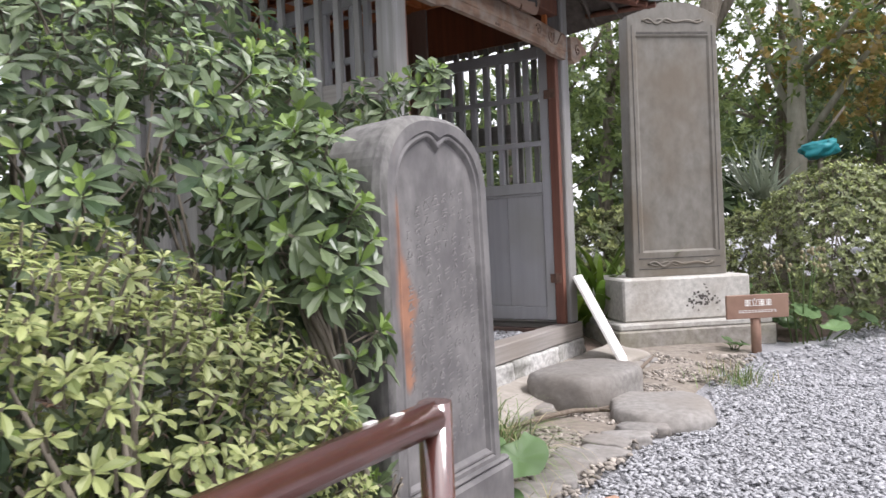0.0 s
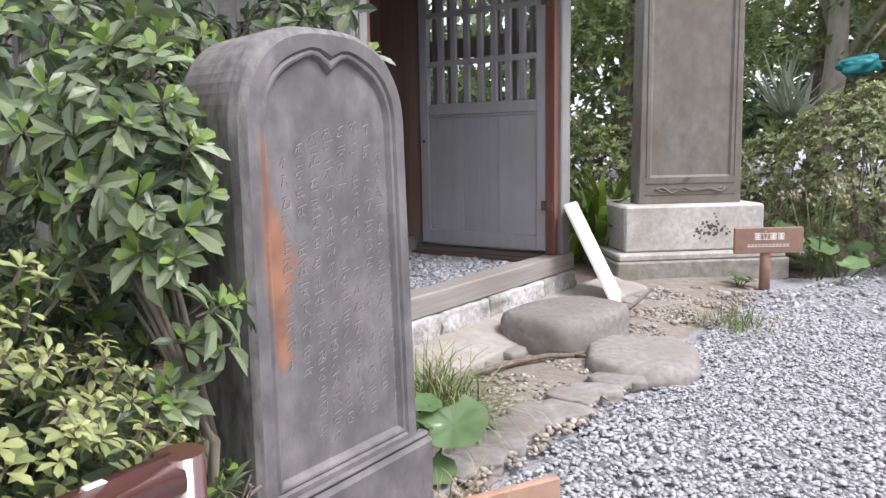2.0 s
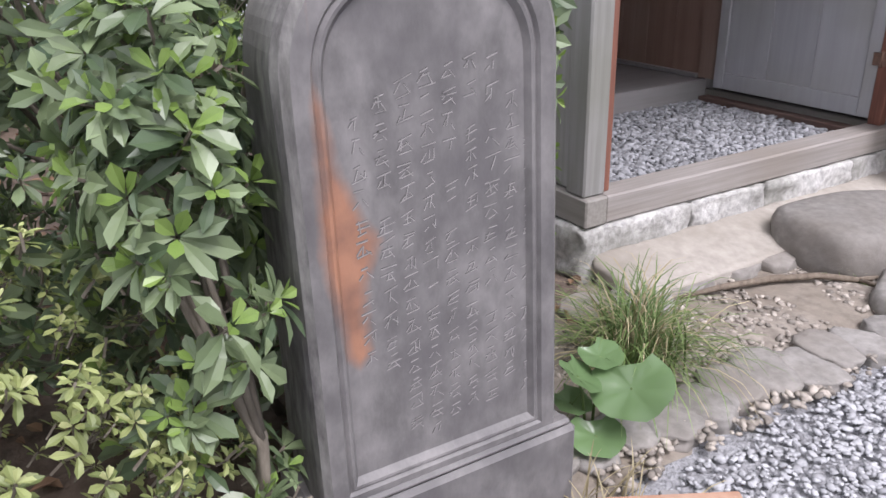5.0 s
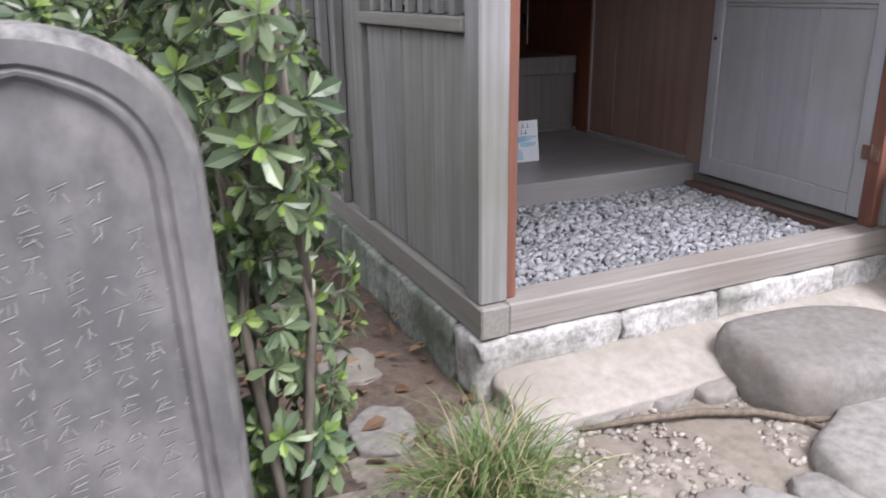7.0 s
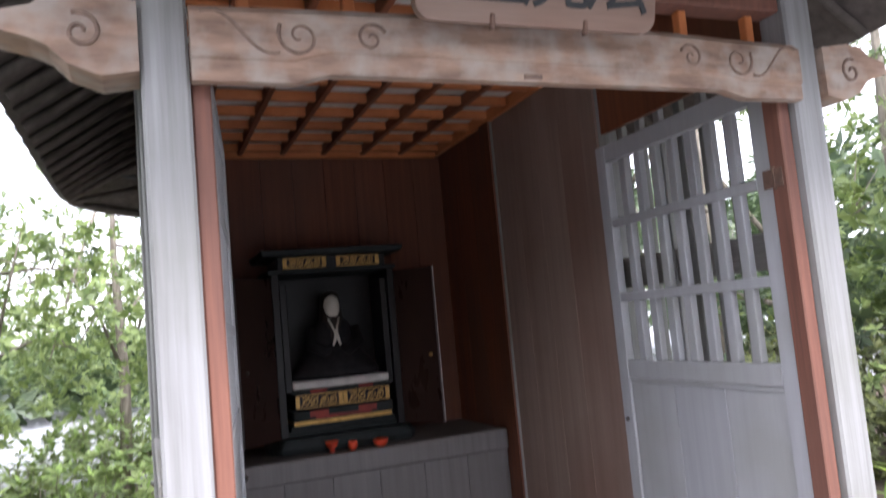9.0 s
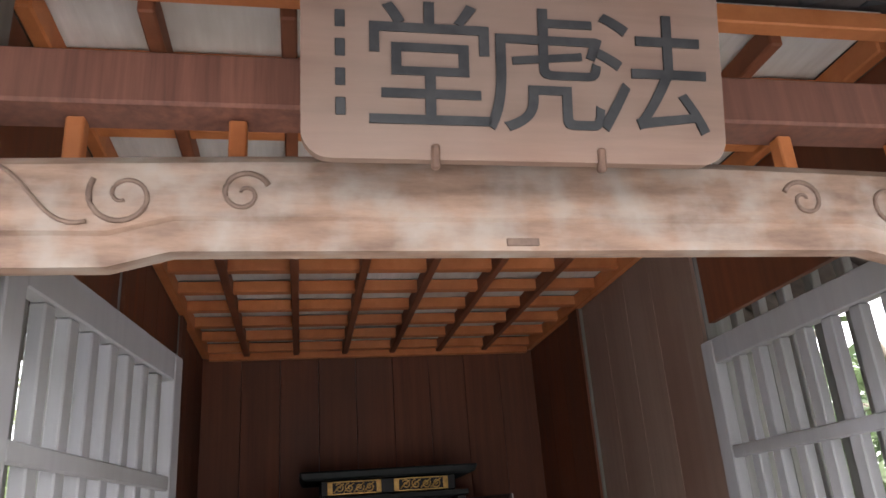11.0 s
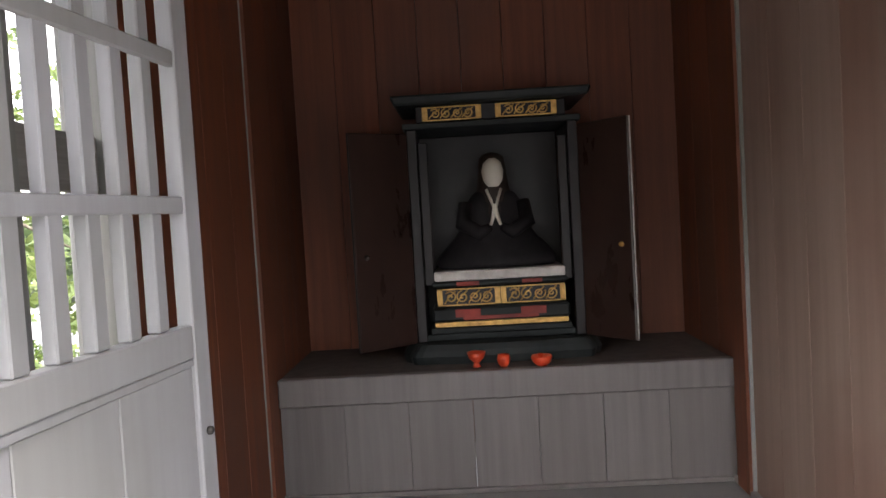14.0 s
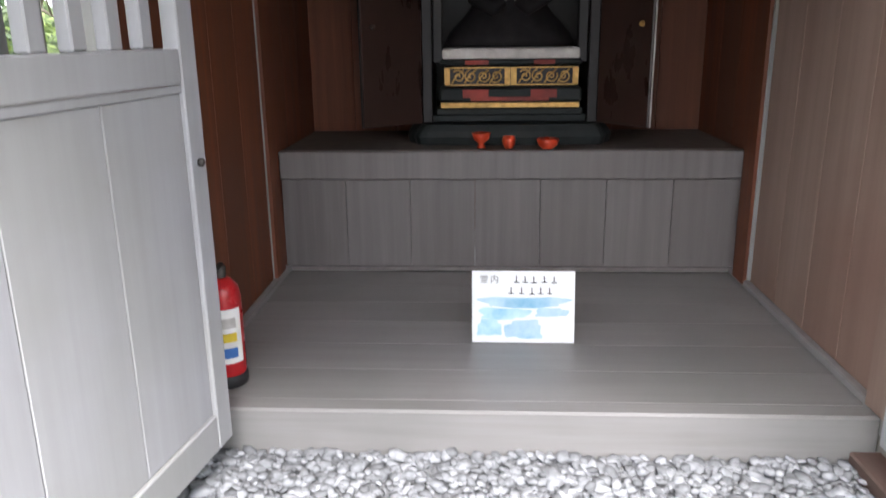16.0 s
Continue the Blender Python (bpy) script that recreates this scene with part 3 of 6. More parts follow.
# side walls: panel and open lattice in front, boards and battens behind
for side, y0, y1 in ((0, YL + 0.028, YL + 0.05), (1, YR - 0.05, YR - 0.028)):
    x = XF - 0.118
    for k in range(5):
        hall_box("wall_board", (x - 0.179 * (k + 1) + 0.002, y0, 0.317), (x - 0.179 * k - 0.002, y1, 1.098), GREY_WOOD_V, 0.007)
    hall_box("wall_rail", (-3.223, y0 - 0.03, 1.1), (x - 0.002, y1 + 0.03, 1.142), GREY_WOOD_X, 0.004)
    for k in range(7):
        xb = -2.455 - 0.117 * k
        hall_box("lattice_bar", (xb, y0 - 0.004, 1.144), (xb + 0.034, y1 + 0.002, 2.36), GREY_WOOD_V, 0.003)
    hall_box("lattice_rail", (-3.223, y0 + 0.003, 1.49), (x - 0.002, y1 - 0.003, 1.61), GREY_WOOD_X, 0.003)
    hall_box("wall_rail", (-3.223, y0 - 0.014, 2.362), (x - 0.002, y1 + 0.014, 2.5), GREY_WOOD_X, 0.004)
    for xa, xe in ((-4.223, -3.333), (XB + 0.107, -4.333)):
        n = 4
        w = (xe - xa) / n
        for k in range(n):
            hall_box("wall_board", (xa + w * k + 0.001, y0 + 0.008, 0.317), (xa + w * (k + 1) - 0.001, y1 - 0.002, 2.5), GREY_WOOD_V, 0.002)
            if k:
                hall_box("batten", (xa + w * k - 0.02, (y0 - 0.034) if side == 0 else y1, 0.317), (xa + w * k + 0.02, (y0 + 0.006) if side == 0 else y1 + 0.034, 2.5), GREY_WOOD_V, 0.003)
        # inner boarding
        yi0, yi1 = (INL - 0.002, INL + 0.018) if side == 0 else (INR - 0.02, INR)
        for k in range(n):
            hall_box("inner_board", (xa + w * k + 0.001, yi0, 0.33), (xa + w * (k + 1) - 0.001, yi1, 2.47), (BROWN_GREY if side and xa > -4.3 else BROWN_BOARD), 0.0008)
    # inner boarding of the front bay over the lattice
    yi0, yi1 = (INL - 0.002, INL + 0.018) if side == 0 else (INR - 0.02, INR)
    hall_box("inner_board", (-3.223, yi0, 2.13), (XF - 0.12, yi1, 2.47), BROWN_BOARD, 0.002)
# back wall
for k in range(9):
    w = (INR - INL - 0.04) / 9
    ya = INL + 0.02 + w * k
    hall_box("back_board", (XW - 0.02, ya + 0.001, 0.36), (XW, ya + w - 0.001, 2.47), BROWN_BOARD, 0.001)
hall_box("outer_back_wall", (XB + 0.03, YL + 0.1, 0.314), (XB + 0.06, YR - 0.1, 2.5), GREY_WOOD_V, 0.002)

# platform and altar shelf
hall_box("platform_edge", (-3.342, INL + 0.03, 0.2), (-3.28, INR - 0.03, 0.363), FLOOR_WOOD, 0.006)
for k in range(6):
    xa = -4.4 + (1.056 / 6) * k
    hall_box("platform_board", (xa + 0.001, INL + 0.022, 0.325), (xa + 1.056 / 6 - 0.0004, INR - 0.022, 0.36), FLOOR_WOOD, 0.0006)
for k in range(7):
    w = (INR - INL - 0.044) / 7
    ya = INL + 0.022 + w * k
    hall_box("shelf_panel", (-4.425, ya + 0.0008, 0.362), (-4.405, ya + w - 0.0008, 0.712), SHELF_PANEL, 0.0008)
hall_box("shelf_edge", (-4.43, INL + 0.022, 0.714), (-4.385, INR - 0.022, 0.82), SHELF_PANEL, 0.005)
hall_box("shelf_top", (XW + 0.002, INL + 0.022, 0.79), (-4.432, INR - 0.022, 0.817), DARK_WOOD, 0.003, "dark stained shelf top")
hall_box("platform_trim", (-4.402, INL + 0.02, 0.362), (-4.388, INR - 0.02, 0.38), SHELF_PANEL, 0.002)
for y in (INL + 0.02, INR - 0.045):
    hall_box("platform_trim", (-4.386, y, 0.362), (-3.345, y + 0.025, 0.385), FLOOR_WOOD, 0.003)
hall_box("threshold", (-3.27, INR - 0.1, 0.2), (XF - 0.12, INR - 0.005, 0.28), THRESHOLD, 0.004, "red-stained threshold board")
hall_box("threshold", (-3.27, INL + 0.0, 0.2), (XF - 0.12, INL + 0.06, 0.28), THRESHOLD, 0.004, "red-stained threshold board")


# ceiling: pale boards over a stained grid, long ribs darkened for shade
def grid_ceiling():
    bm = bmesh.new()
    ys = [3.395 + 0.2425 * k for k in range(8)]
    xs = [-4.96 + 0.2425 * k for k in range(12)]
    for x in xs[:-1]:
        for y in ys[:-1]:
            box(bm, (x + 0.002, y + 0.002, 2.53 + 0.006 * random.random()), (x + 0.2405, y + 0.2405, 2.548), 0)
    part("ceiling", bm, CEIL_PANEL, kind="structure", label="pale square ceiling boards", category="ceiling")
    bm = bmesh.new()
    # ribs running inwards take the darker copy, painting their shaded undersides
    for y in ys[1:-1]:
        box(bm, (XW, y - 0.015, 2.472), (XF - 0.12, y + 0.015, 2.528), 0.004, mat=1)
    for x in xs:
        box(bm, (x - 0.02, INL + 0.02, 2.485), (x + 0.02, INR - 0.02, 2.5285), 0.003)
    box(bm, (XW, INL + 0.018, 2.47), (XF - 0.12, INL + 0.05, 2.529), 0.004)
    box(bm, (XW, INR - 0.05, 2.47), (XF - 0.12, INR - 0.018, 2.529), 0.004)
    box(bm, (XW, INL + 0.05, 2.455), (XW + 0.03, INR - 0.05, 2.5295), 0.004)
    part("ceiling_lattice", bm, [CEIL_WOOD, CEIL_RIB_SHADED], kind="structure", label="orange-brown wooden grid under the ceiling, its long ribs coloured as shaded", category="ceiling")


grid_ceiling()


# carved front beam
def spiral(c, r, turns, start, hand=1, n=36):
    return [Vector((0, c[0] + hand * r * (1 - 0.86 * k / n) * math.cos(start + turns * 6.283 * k / n), c[1] + r * (1 - 0.86 * k / n) * math.sin(start + turns * 6.283 * k / n))) for k in range(n + 1)]


def front_beam():
    bm = bmesh.new()
    ya, yb = YL + 0.102, YR - 0.108
    x0, x1 = XF - 0.018, XF + 0.02
    # cross-sections along the beam: the ends drop a little lower and the back is slightly cambered
    secs = []
    n = 40
    for k in range(n + 1):
        s = k / n
        y = ya + (yb - ya) * s
        drop = 0.022 if (s < 0.145 or s > 0.855) else (0.0 if 0.17 < s < 0.83 else 0.011)
        top = 2.12 + 0.018 * math.sin(math.pi * s)
        zb = 1.978 - drop
        prof = [(x0, zb), (x1 - 0.006, zb), (x1 - 0.006, zb + 0.045), (x1, zb + 0.05), (x1, top - 0.02), (x1 - 0.02, top), (x0, top)]
        secs.append([bm.verts.new((px, y, pz)) for px, pz in prof])
    m = len(secs[0])
    for a, b in zip(secs, secs[1:]):
        for k in range(m):
            bm.faces.new((a[k], a[(k + 1) % m], b[(k + 1) % m], b[k]))
    bm.faces.new(secs[0]), bm.faces.new(secs[-1][::-1])
    beam = part("carved_beam", bm, BEAM_WOOD, hall, "pale brown beam carved with scrolls")
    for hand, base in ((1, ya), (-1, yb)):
        # scrolls are not cut: dark thin bars paint the shade of grooves
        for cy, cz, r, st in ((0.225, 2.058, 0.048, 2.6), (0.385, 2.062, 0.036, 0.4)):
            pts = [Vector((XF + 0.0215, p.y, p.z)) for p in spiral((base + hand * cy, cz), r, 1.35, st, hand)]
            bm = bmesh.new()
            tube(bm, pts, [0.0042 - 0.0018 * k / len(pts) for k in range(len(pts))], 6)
            part("scroll", bm, GROOVE_SHADE_KNOT, beam, "scroll groove drawn as a dark line for its shade")
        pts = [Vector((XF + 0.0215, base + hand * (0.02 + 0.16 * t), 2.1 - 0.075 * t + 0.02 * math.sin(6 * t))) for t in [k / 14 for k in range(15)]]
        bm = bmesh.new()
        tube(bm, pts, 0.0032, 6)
        part("scroll", bm, GROOVE_SHADE_KNOT, beam, "scroll groove drawn as a dark line for its shade")
    hall_box("beam_peg", (XF + 0.013, 4.2, 1.985), (XF + 0.017, 4.25, 1.997), GROOVE_SHADE_KNOT, 0.001, "dark knot in the beam", beam)
    # carved nosings outside the posts
    for hand, base in ((-1, YL + 0.003), (1, YR + 0.002)):
        bm = bmesh.new()
        shape = [(0, 1.975), (0.07, 1.962), (0.13, 1.985), (0.165, 2.02), (0.2, 2.035), (0.26, 2.05), (0.245, 2.085), (0.19, 2.1), (0.16, 2.125), (0.1, 2.135), (0, 2.12)]
        fr = [bm.verts.new((XF + 0.005, base + hand * a, z)) for a, z in shape]
        bk = [bm.verts.new((XF - 0.115, base + hand * a, z)) for a, z in shape]
        for k in range(len(shape)):
            bm.faces.new((fr[k], fr[(k + 1) % len(shape)], bk[(k + 1) % len(shape)], bk[k]))
        bm.faces.new(fr), bm.faces.new(bk[::-1])
        bmesh.ops.recalc_face_normals(bm, faces=bm.faces[:])
        nose = part("beam_nosing", bm, BEAM_WOOD, hall, "carved beam end in the shape of a cloud")
        bm = bmesh.new()
        tube(bm, [Vector((XF + 0.0065, p.y, p.z)) for p in spiral((base + hand * 0.105, 2.05), 0.04, 1.3, 1.2, hand)], 0.0045, 6)
        part("scroll", bm, GROOVE_SHADE_KNOT, nose)
    hall_box("head_beam", (XF - 0.115, YL + 0.1, 2.235), (XF - 0.03, YR - 0.105, 2.33), RED_WOOD, 0.005, "red-brown head beam")
    for k in range(7):
        y = 3.56 + 0.2425 * k
        hall_box("transom_strut", (XF - 0.1, y - 0.014, 2.14), (XF - 0.07, y + 0.014, 2.234), CEIL_WOOD, 0.003)


front_beam()

# name plaque over the beam
plaque = thing("name_plaque", XF + 0.085, 4.215, 2.085, 0, "brown wooden name plaque with three black characters above the doorway", "plaque")
TILT_PLAQUE = pose(XF + 0.085, 4.215, 2.085, 0, 14, 0)
bm = bmesh.new()
rim = []
for cy, cz, a0 in ((0.275, 0.04, -90), (0.275, 0.27, 0), (-0.275, 0.27, 90), (-0.275, 0.04, 180)):
    rim += [(cy + 0.04 * math.cos(radians(a0 + 15 * k)), cz + 0.04 * math.sin(radians(a0 + 15 * k))) for k in range(7)]
fr = [bm.verts.new((0.014, y, z)) for y, z in rim]
bk = [bm.verts.new((-0.014, y, z)) for y, z in rim]
for k in range(len(rim)):
    bm.faces.new((fr[k], fr[(k + 1) % len(rim)], bk[(k + 1) % len(rim)], bk[k]))
bm.faces.new(fr), bm.faces.new(bk[::-1])
bmesh.ops.recalc_face_normals(bm, faces=bm.faces[:])
bmesh.ops.transform(bm, matrix=TILT_PLAQUE, verts=bm.verts[:])
part("board", bm, PLAQUE_WOOD, plaque)
FACE_X = Matrix(((0, 0, 1, 0), (1, 0, 0, 0), (0, 1, 0, 0), (0, 0, 0, 1)))
for text, y in (("堂", -0.135), ("虎", 0.035), ("法", 0.2)):
    lettering("character", text, 0.2, TILT_PLAQUE @ Matrix.Translation((0.0145, y, 0.12)) @ FACE_X, INK, plaque, 0.003, "black brushed character")
for k in range(4):
    part("signature_mark", slab((0.0135, -0.268, 0.06 + 0.042 * k), (0.0165, -0.254, 0.085 + 0.042 * k), 0.001, TILT_PLAQUE), INK, plaque)
for y in (-0.13, 0.115):
    part("iron_hook", slab((0.006, y - 0.006, -0.014), (0.02, y + 0.006, 0.022), 0.003, TILT_PLAQUE), RUSTY_IRON, plaque, "dark iron hook")


# doors
def lattice_door(label, room):
    """A framed door; room (1 or -1) is the side of its rails along its own y."""
    door = new("lattice_door")
    tagged(door, label, "door", "pair of lattice doors")
    W, H = 0.9, 1.725
    def piece(name, lo, hi, mat, bevel=0.003, tag="", parent=door):
        ya, yb = sorted((lo[1] * room, hi[1] * room))
        return part(name, slab((lo[0], ya, lo[2]), (hi[0], yb, hi[2]), bevel), mat, parent, tag, at_world=False)
    piece("stile", (0, -0.018, 0), (0.062, 0.018, H), PALE_DOOR)
    piece("stile", (W - 0.062, -0.018, 0), (W, 0.018, H), PALE_DOOR)
    for z0, z1 in ((0, 0.085), (0.805, 0.872), (H - 0.07, H)):
        piece("rail", (0.063, -0.017, z0), (W - 0.063, 0.017, z1), PALE_DOOR)
    piece("panel_bead", (0.063, 0.009, 0.788), (W - 0.063, 0.0145, 0.8035), PALE_DOOR, 0.002)
    for k in range(3):
        w = (W - 0.126) / 3
        piece("panel_board", (0.063 + w * k + 0.001, -0.009, 0.086), (0.063 + w * (k + 1) - 0.001, 0.009, 0.787), PALE_DOOR, 0.002)
    for k in range(7):
        x = 0.062 + (W - 0.124) * (k + 1) / 8
        piece("lattice_bar", (x - 0.019, -0.016, 0.873), (x + 0.019, 0.011, H - 0.071), PALE_DOOR)
    for z in (1.1, 1.393):
        piece("lattice_rail", (0.063, 0.002, z), (W - 0.063, 0.0165, z + 0.034), PALE_DOOR)
    lock = bmesh.new()
    lathe(lock, [(0.004, 0.0), (0.009, 0.002), (0.009, 0.01), (0.004, 0.014)], sides=10)
    lock.transform(pose(W - 0.03, 0.016 * room, 0.645, -90 * room, 0, 0))
    part("lock_ring", lock, IRON, door, "dark iron lock ring", at_world=False)
    return door


right_door = lattice_door("grey lattice door standing open against the side wall", 1)
right_door.matrix_basis = pose(XF - 0.1, 5.072, 0.336, 0, 0, 179.6)
left_door = lattice_door("pale grey lattice door standing half open beside the extinguisher", -1)
left_door.matrix_basis = pose(XF - 0.11, 3.465, 0.336, 0, 0, 172.5)
for y in (5.055, 3.482):
    for z in (0.6, 1.75):
        hinge = thing("hinge", XF - 0.075, y, z, 0, "rusty iron strap hinge on the red door jamb", "hinge", "door hinges")
        part("leaf_plate", slab((XF - 0.125, y - 0.012, z - 0.028), (XF - 0.085, y - 0.009, z + 0.028), 0.001), RUSTY_IRON, hinge)
        part("leaf_plate", slab((XF - 0.082, y - 0.012, z - 0.028), (XF - 0.05, y - 0.009, z + 0.028), 0.001), RUSTY_IRON, hinge)
        bm = bmesh.new()
        tube(bm, [(XF - 0.0835, y - 0.0095, z - 0.034), (XF - 0.0835, y - 0.0095, z + 0.034)], 0.005, 8)
        part("pin", bm, RUSTY_IRON, hinge)


# roof
def roof():
    ex0, ex1, ey0, ey1 = XB - 0.5, -1.72, 2.92, 5.66
    ry = (4.05, 4.49)
    rx, rz = (ex0 + ex1) / 2, 3.55
    def eave_z(x, y):
        u = abs(x - rx) / ((ex1 - ex0) / 2)
        v = abs(y - 4.27) / ((ey1 - ey0) / 2)
        return 2.235 + 0.13 * (min(u, v) ** 4)
    def surf(x, y, up):
        """Height of the roof at x, y: rises from the eave to the ridge with a slight sag."""
        tx = (1 - abs(x - rx) / ((ex1 - ex0) / 2))
        ty = (1 - max(0, abs(y - 4.27) - 0.22) / ((ey1 - ey0) / 2 - 0.22))
        t = max(0, min(tx, ty))
        s = t ** 1.25
        if up:
            return eave_z(x, y) * (1 - s) + rz * s + 0.07
        out = max(XB - x, x - XF, YL - y, y - YR, 0.0)
        return 2.56 - (2.56 - eave_z(x, y)) * min(1.0, out / 0.46)
    bm = bmesh.new()
    nx, ny = 28, 24
    top, low = {}, {}
    for i in range(nx + 1):
        for j in range(ny + 1):
            x, y = ex0 + (ex1 - ex0) * i / nx, ey0 + (ey1 - ey0) * j / ny
            top[i, j] = bm.verts.new((x, y, surf(x, y, True)))
            low[i, j] = bm.verts.new((x, y, surf(x, y, False)))
    for i in range(nx):
        for j in range(ny):
            bm.faces.new((top[i, j], top[i + 1, j], top[i + 1, j + 1], top[i, j + 1])).material_index = 0
            bm.faces.new((low[i, j], low[i, j + 1], low[i + 1, j + 1], low[i + 1, j])).material_index = 1
    for i in range(nx):
        bm.faces.new((low[i, 0], low[i + 1, 0], top[i + 1, 0], top[i, 0]))
        bm.faces.new((top[i, ny], top[i + 1, ny], low[i + 1, ny], low[i, ny]))
    for j in range(ny):
        bm.faces.new((top[0, j], top[0, j + 1], low[0, j + 1], low[0, j]))
        bm.faces.new((low[nx, j], low[nx, j + 1], top[nx, j + 1], top[nx, j]))
    rf = part("roof", bm, [ROOF_TILE, DARK_WOOD], hall, "dark tiled hipped roof with deep eaves")
    def roll(points):
        b = bmesh.new()
        tube(b, points, 0.032, 8)
        part("tile_roll", b, ROOF_TILE, rf)
    for side, y in ((-1, ey0), (1, ey1)):
        for k in range(19):
            x = ex0 + 0.12 + (ex1 - ex0 - 0.24) * k / 18
            reach = min(1.15, abs(x - ex0), abs(ex1 - x)) + 0.1
            roll([(x, y - side * (reach * t - 0.03), surf(x, y - side * max(0, reach * t - 0.03), True) + 0.012) for t in (0, 0.2, 0.45, 0.7, 1)])
    for k in range(13):
        y = ey0 + 0.12 + (ey1 - ey0 - 0.24) * k / 12
        reach = min(1.3, abs(y - ey0), abs(ey1 - y)) + 0.1
        roll([(ex1 - (reach * t - 0.03), y, surf(ex1 - max(0, reach * t - 0.03), y, True) + 0.012) for t in (0, 0.2, 0.45, 0.7, 1)])
    for side, y in ((-1, ey0 + 0.03), (1, ey1 - 0.03)):
        for k in range(22):
            x = ex0 + 0.1 + (ex1 - ex0 - 0.2) * k / 21
            b = bmesh.new()
            yi = YL if side < 0 else YR
            tube(b, [(x, y, surf(x, y, False) - 0.022), (x, yi, surf(x, yi, False) - 0.022)], 0.02, 4)
            part("rafter", b, DARK_WOOD, rf)
    for k in range(15):
        y = ey0 + 0.12 + (ey1 - ey0 - 0.24) * k / 14
        b = bmesh.new()
        tube(b, [(ex1 - 0.03, y, surf(ex1 - 0.03, y, False) - 0.022), (XF - 0.02, y, surf(XF, y, False) - 0.022)], 0.02, 4)
        part("rafter", b, RED_WOOD, rf)
    part("ridge", slab((rx - 0.1, ry[0] - 0.1, rz + 0.02), (rx + 0.1, ry[1] + 0.1, rz + 0.24), 0.03), ROOF_TILE, rf)


roof()

# foundation stones
random.seed(11)
def rough_block(name, lo, hi, mat, parent, seed, amount=0.012, cuts=5, slope=0.0):
    bm = bmesh.new()
    lo, hi = Vector(lo), Vector(hi)
    bmesh.ops.create_cube(bm, size=1.0)
    bmesh.ops.subdivide_edges(bm, edges=bm.edges[:], cuts=cuts, use_grid_fill=True)
    c, s = (lo + hi) / 2, hi - lo
    for v in bm.verts:
        q = v.co * 2
        k = (abs(q.x) ** 9 + abs(q.y) ** 9 + abs(q.z) ** 9) ** (-1 / 9) * max(abs(q.x), abs(q.y), abs(q.z))
        p = Vector((v.co.x * s.x, v.co.y * s.y, v.co.z * s.z)) * (1 - (1 - k) * 0.35) + c
        p += amount * Vector((noise.noise(p * 19 + Vector((seed, 0, 0))), noise.noise(p * 19 + Vector((0, seed, 9))), 0.6 * noise.noise(p * 15 + Vector((4, 0, seed)))))
        if p.z > c.z:
            p.z -= slope * (p.x - lo.x)
        v.co = p
    return part(name, bm, mat, parent, smooth=cuts > 8)


for ya, yb in ((YL - 0.015, 3.86), (3.864, 4.262), (4.268, 4.82), (4.824, YR + 0.03)):
    rough_block("foundation_stone", (XF - 0.16, ya, 0.0), (XF + 0.012, yb, 0.209), GRANITE, hall, ya, 0.02, 10)
for k in range(5):
    xa = XF - 0.17 - 0.6 * k
    rough_block("foundation_stone", (xa - 0.595, YL - 0.02, -0.02), (xa, YL + 0.1, 0.209), MOSSY, hall, xa, 0.018, 9)
    rough_block("foundation_stone", (xa - 0.595, YR - 0.1, -0.02), (xa, YR + 0.01, 0.209), MOSSY, hall, xa + 3)

# mortar apron and edging in front
rough_block("apron", (-2.2, 3.36, -0.03), (-1.92, 5.72, 0.115), APRON, None, 3.0, 0.014, 14, 0.2)
tagged(bpy.data.objects["apron"], "sandy mortar apron below the hall's sill", "apron", kind="structure")


def stone(name, c, s, seed, mat, label, category="stone", group="", flat=0.5, rough=0.12, power=2.6, rz=0.0):
    bm = boulder((0, 0, 0), s, seed, flat, rough, power)
    ob = part(name, bm, mat, None, label, smooth=True)
    ob.matrix_basis = pose(*c, 0, 0, rz)
    return tagged(ob, "", category, group)


stone("step_stone", (-1.83, 4.38, 0.04), (0.23, 0.33, 0.215), 2, STEP_STONE, "large flat-topped grey stepping stone before the sill", "step", "stepping stones", 0.62, 0.08, 3.2, -8)
stone("step_stone", (-1.4, 4.22, -0.01), (0.25, 0.3, 0.13), 5, STEP_STONE, "low rounded grey stepping stone at the gravel's edge", "step", "stepping stones", 0.6, 0.1, 2.6, 25)


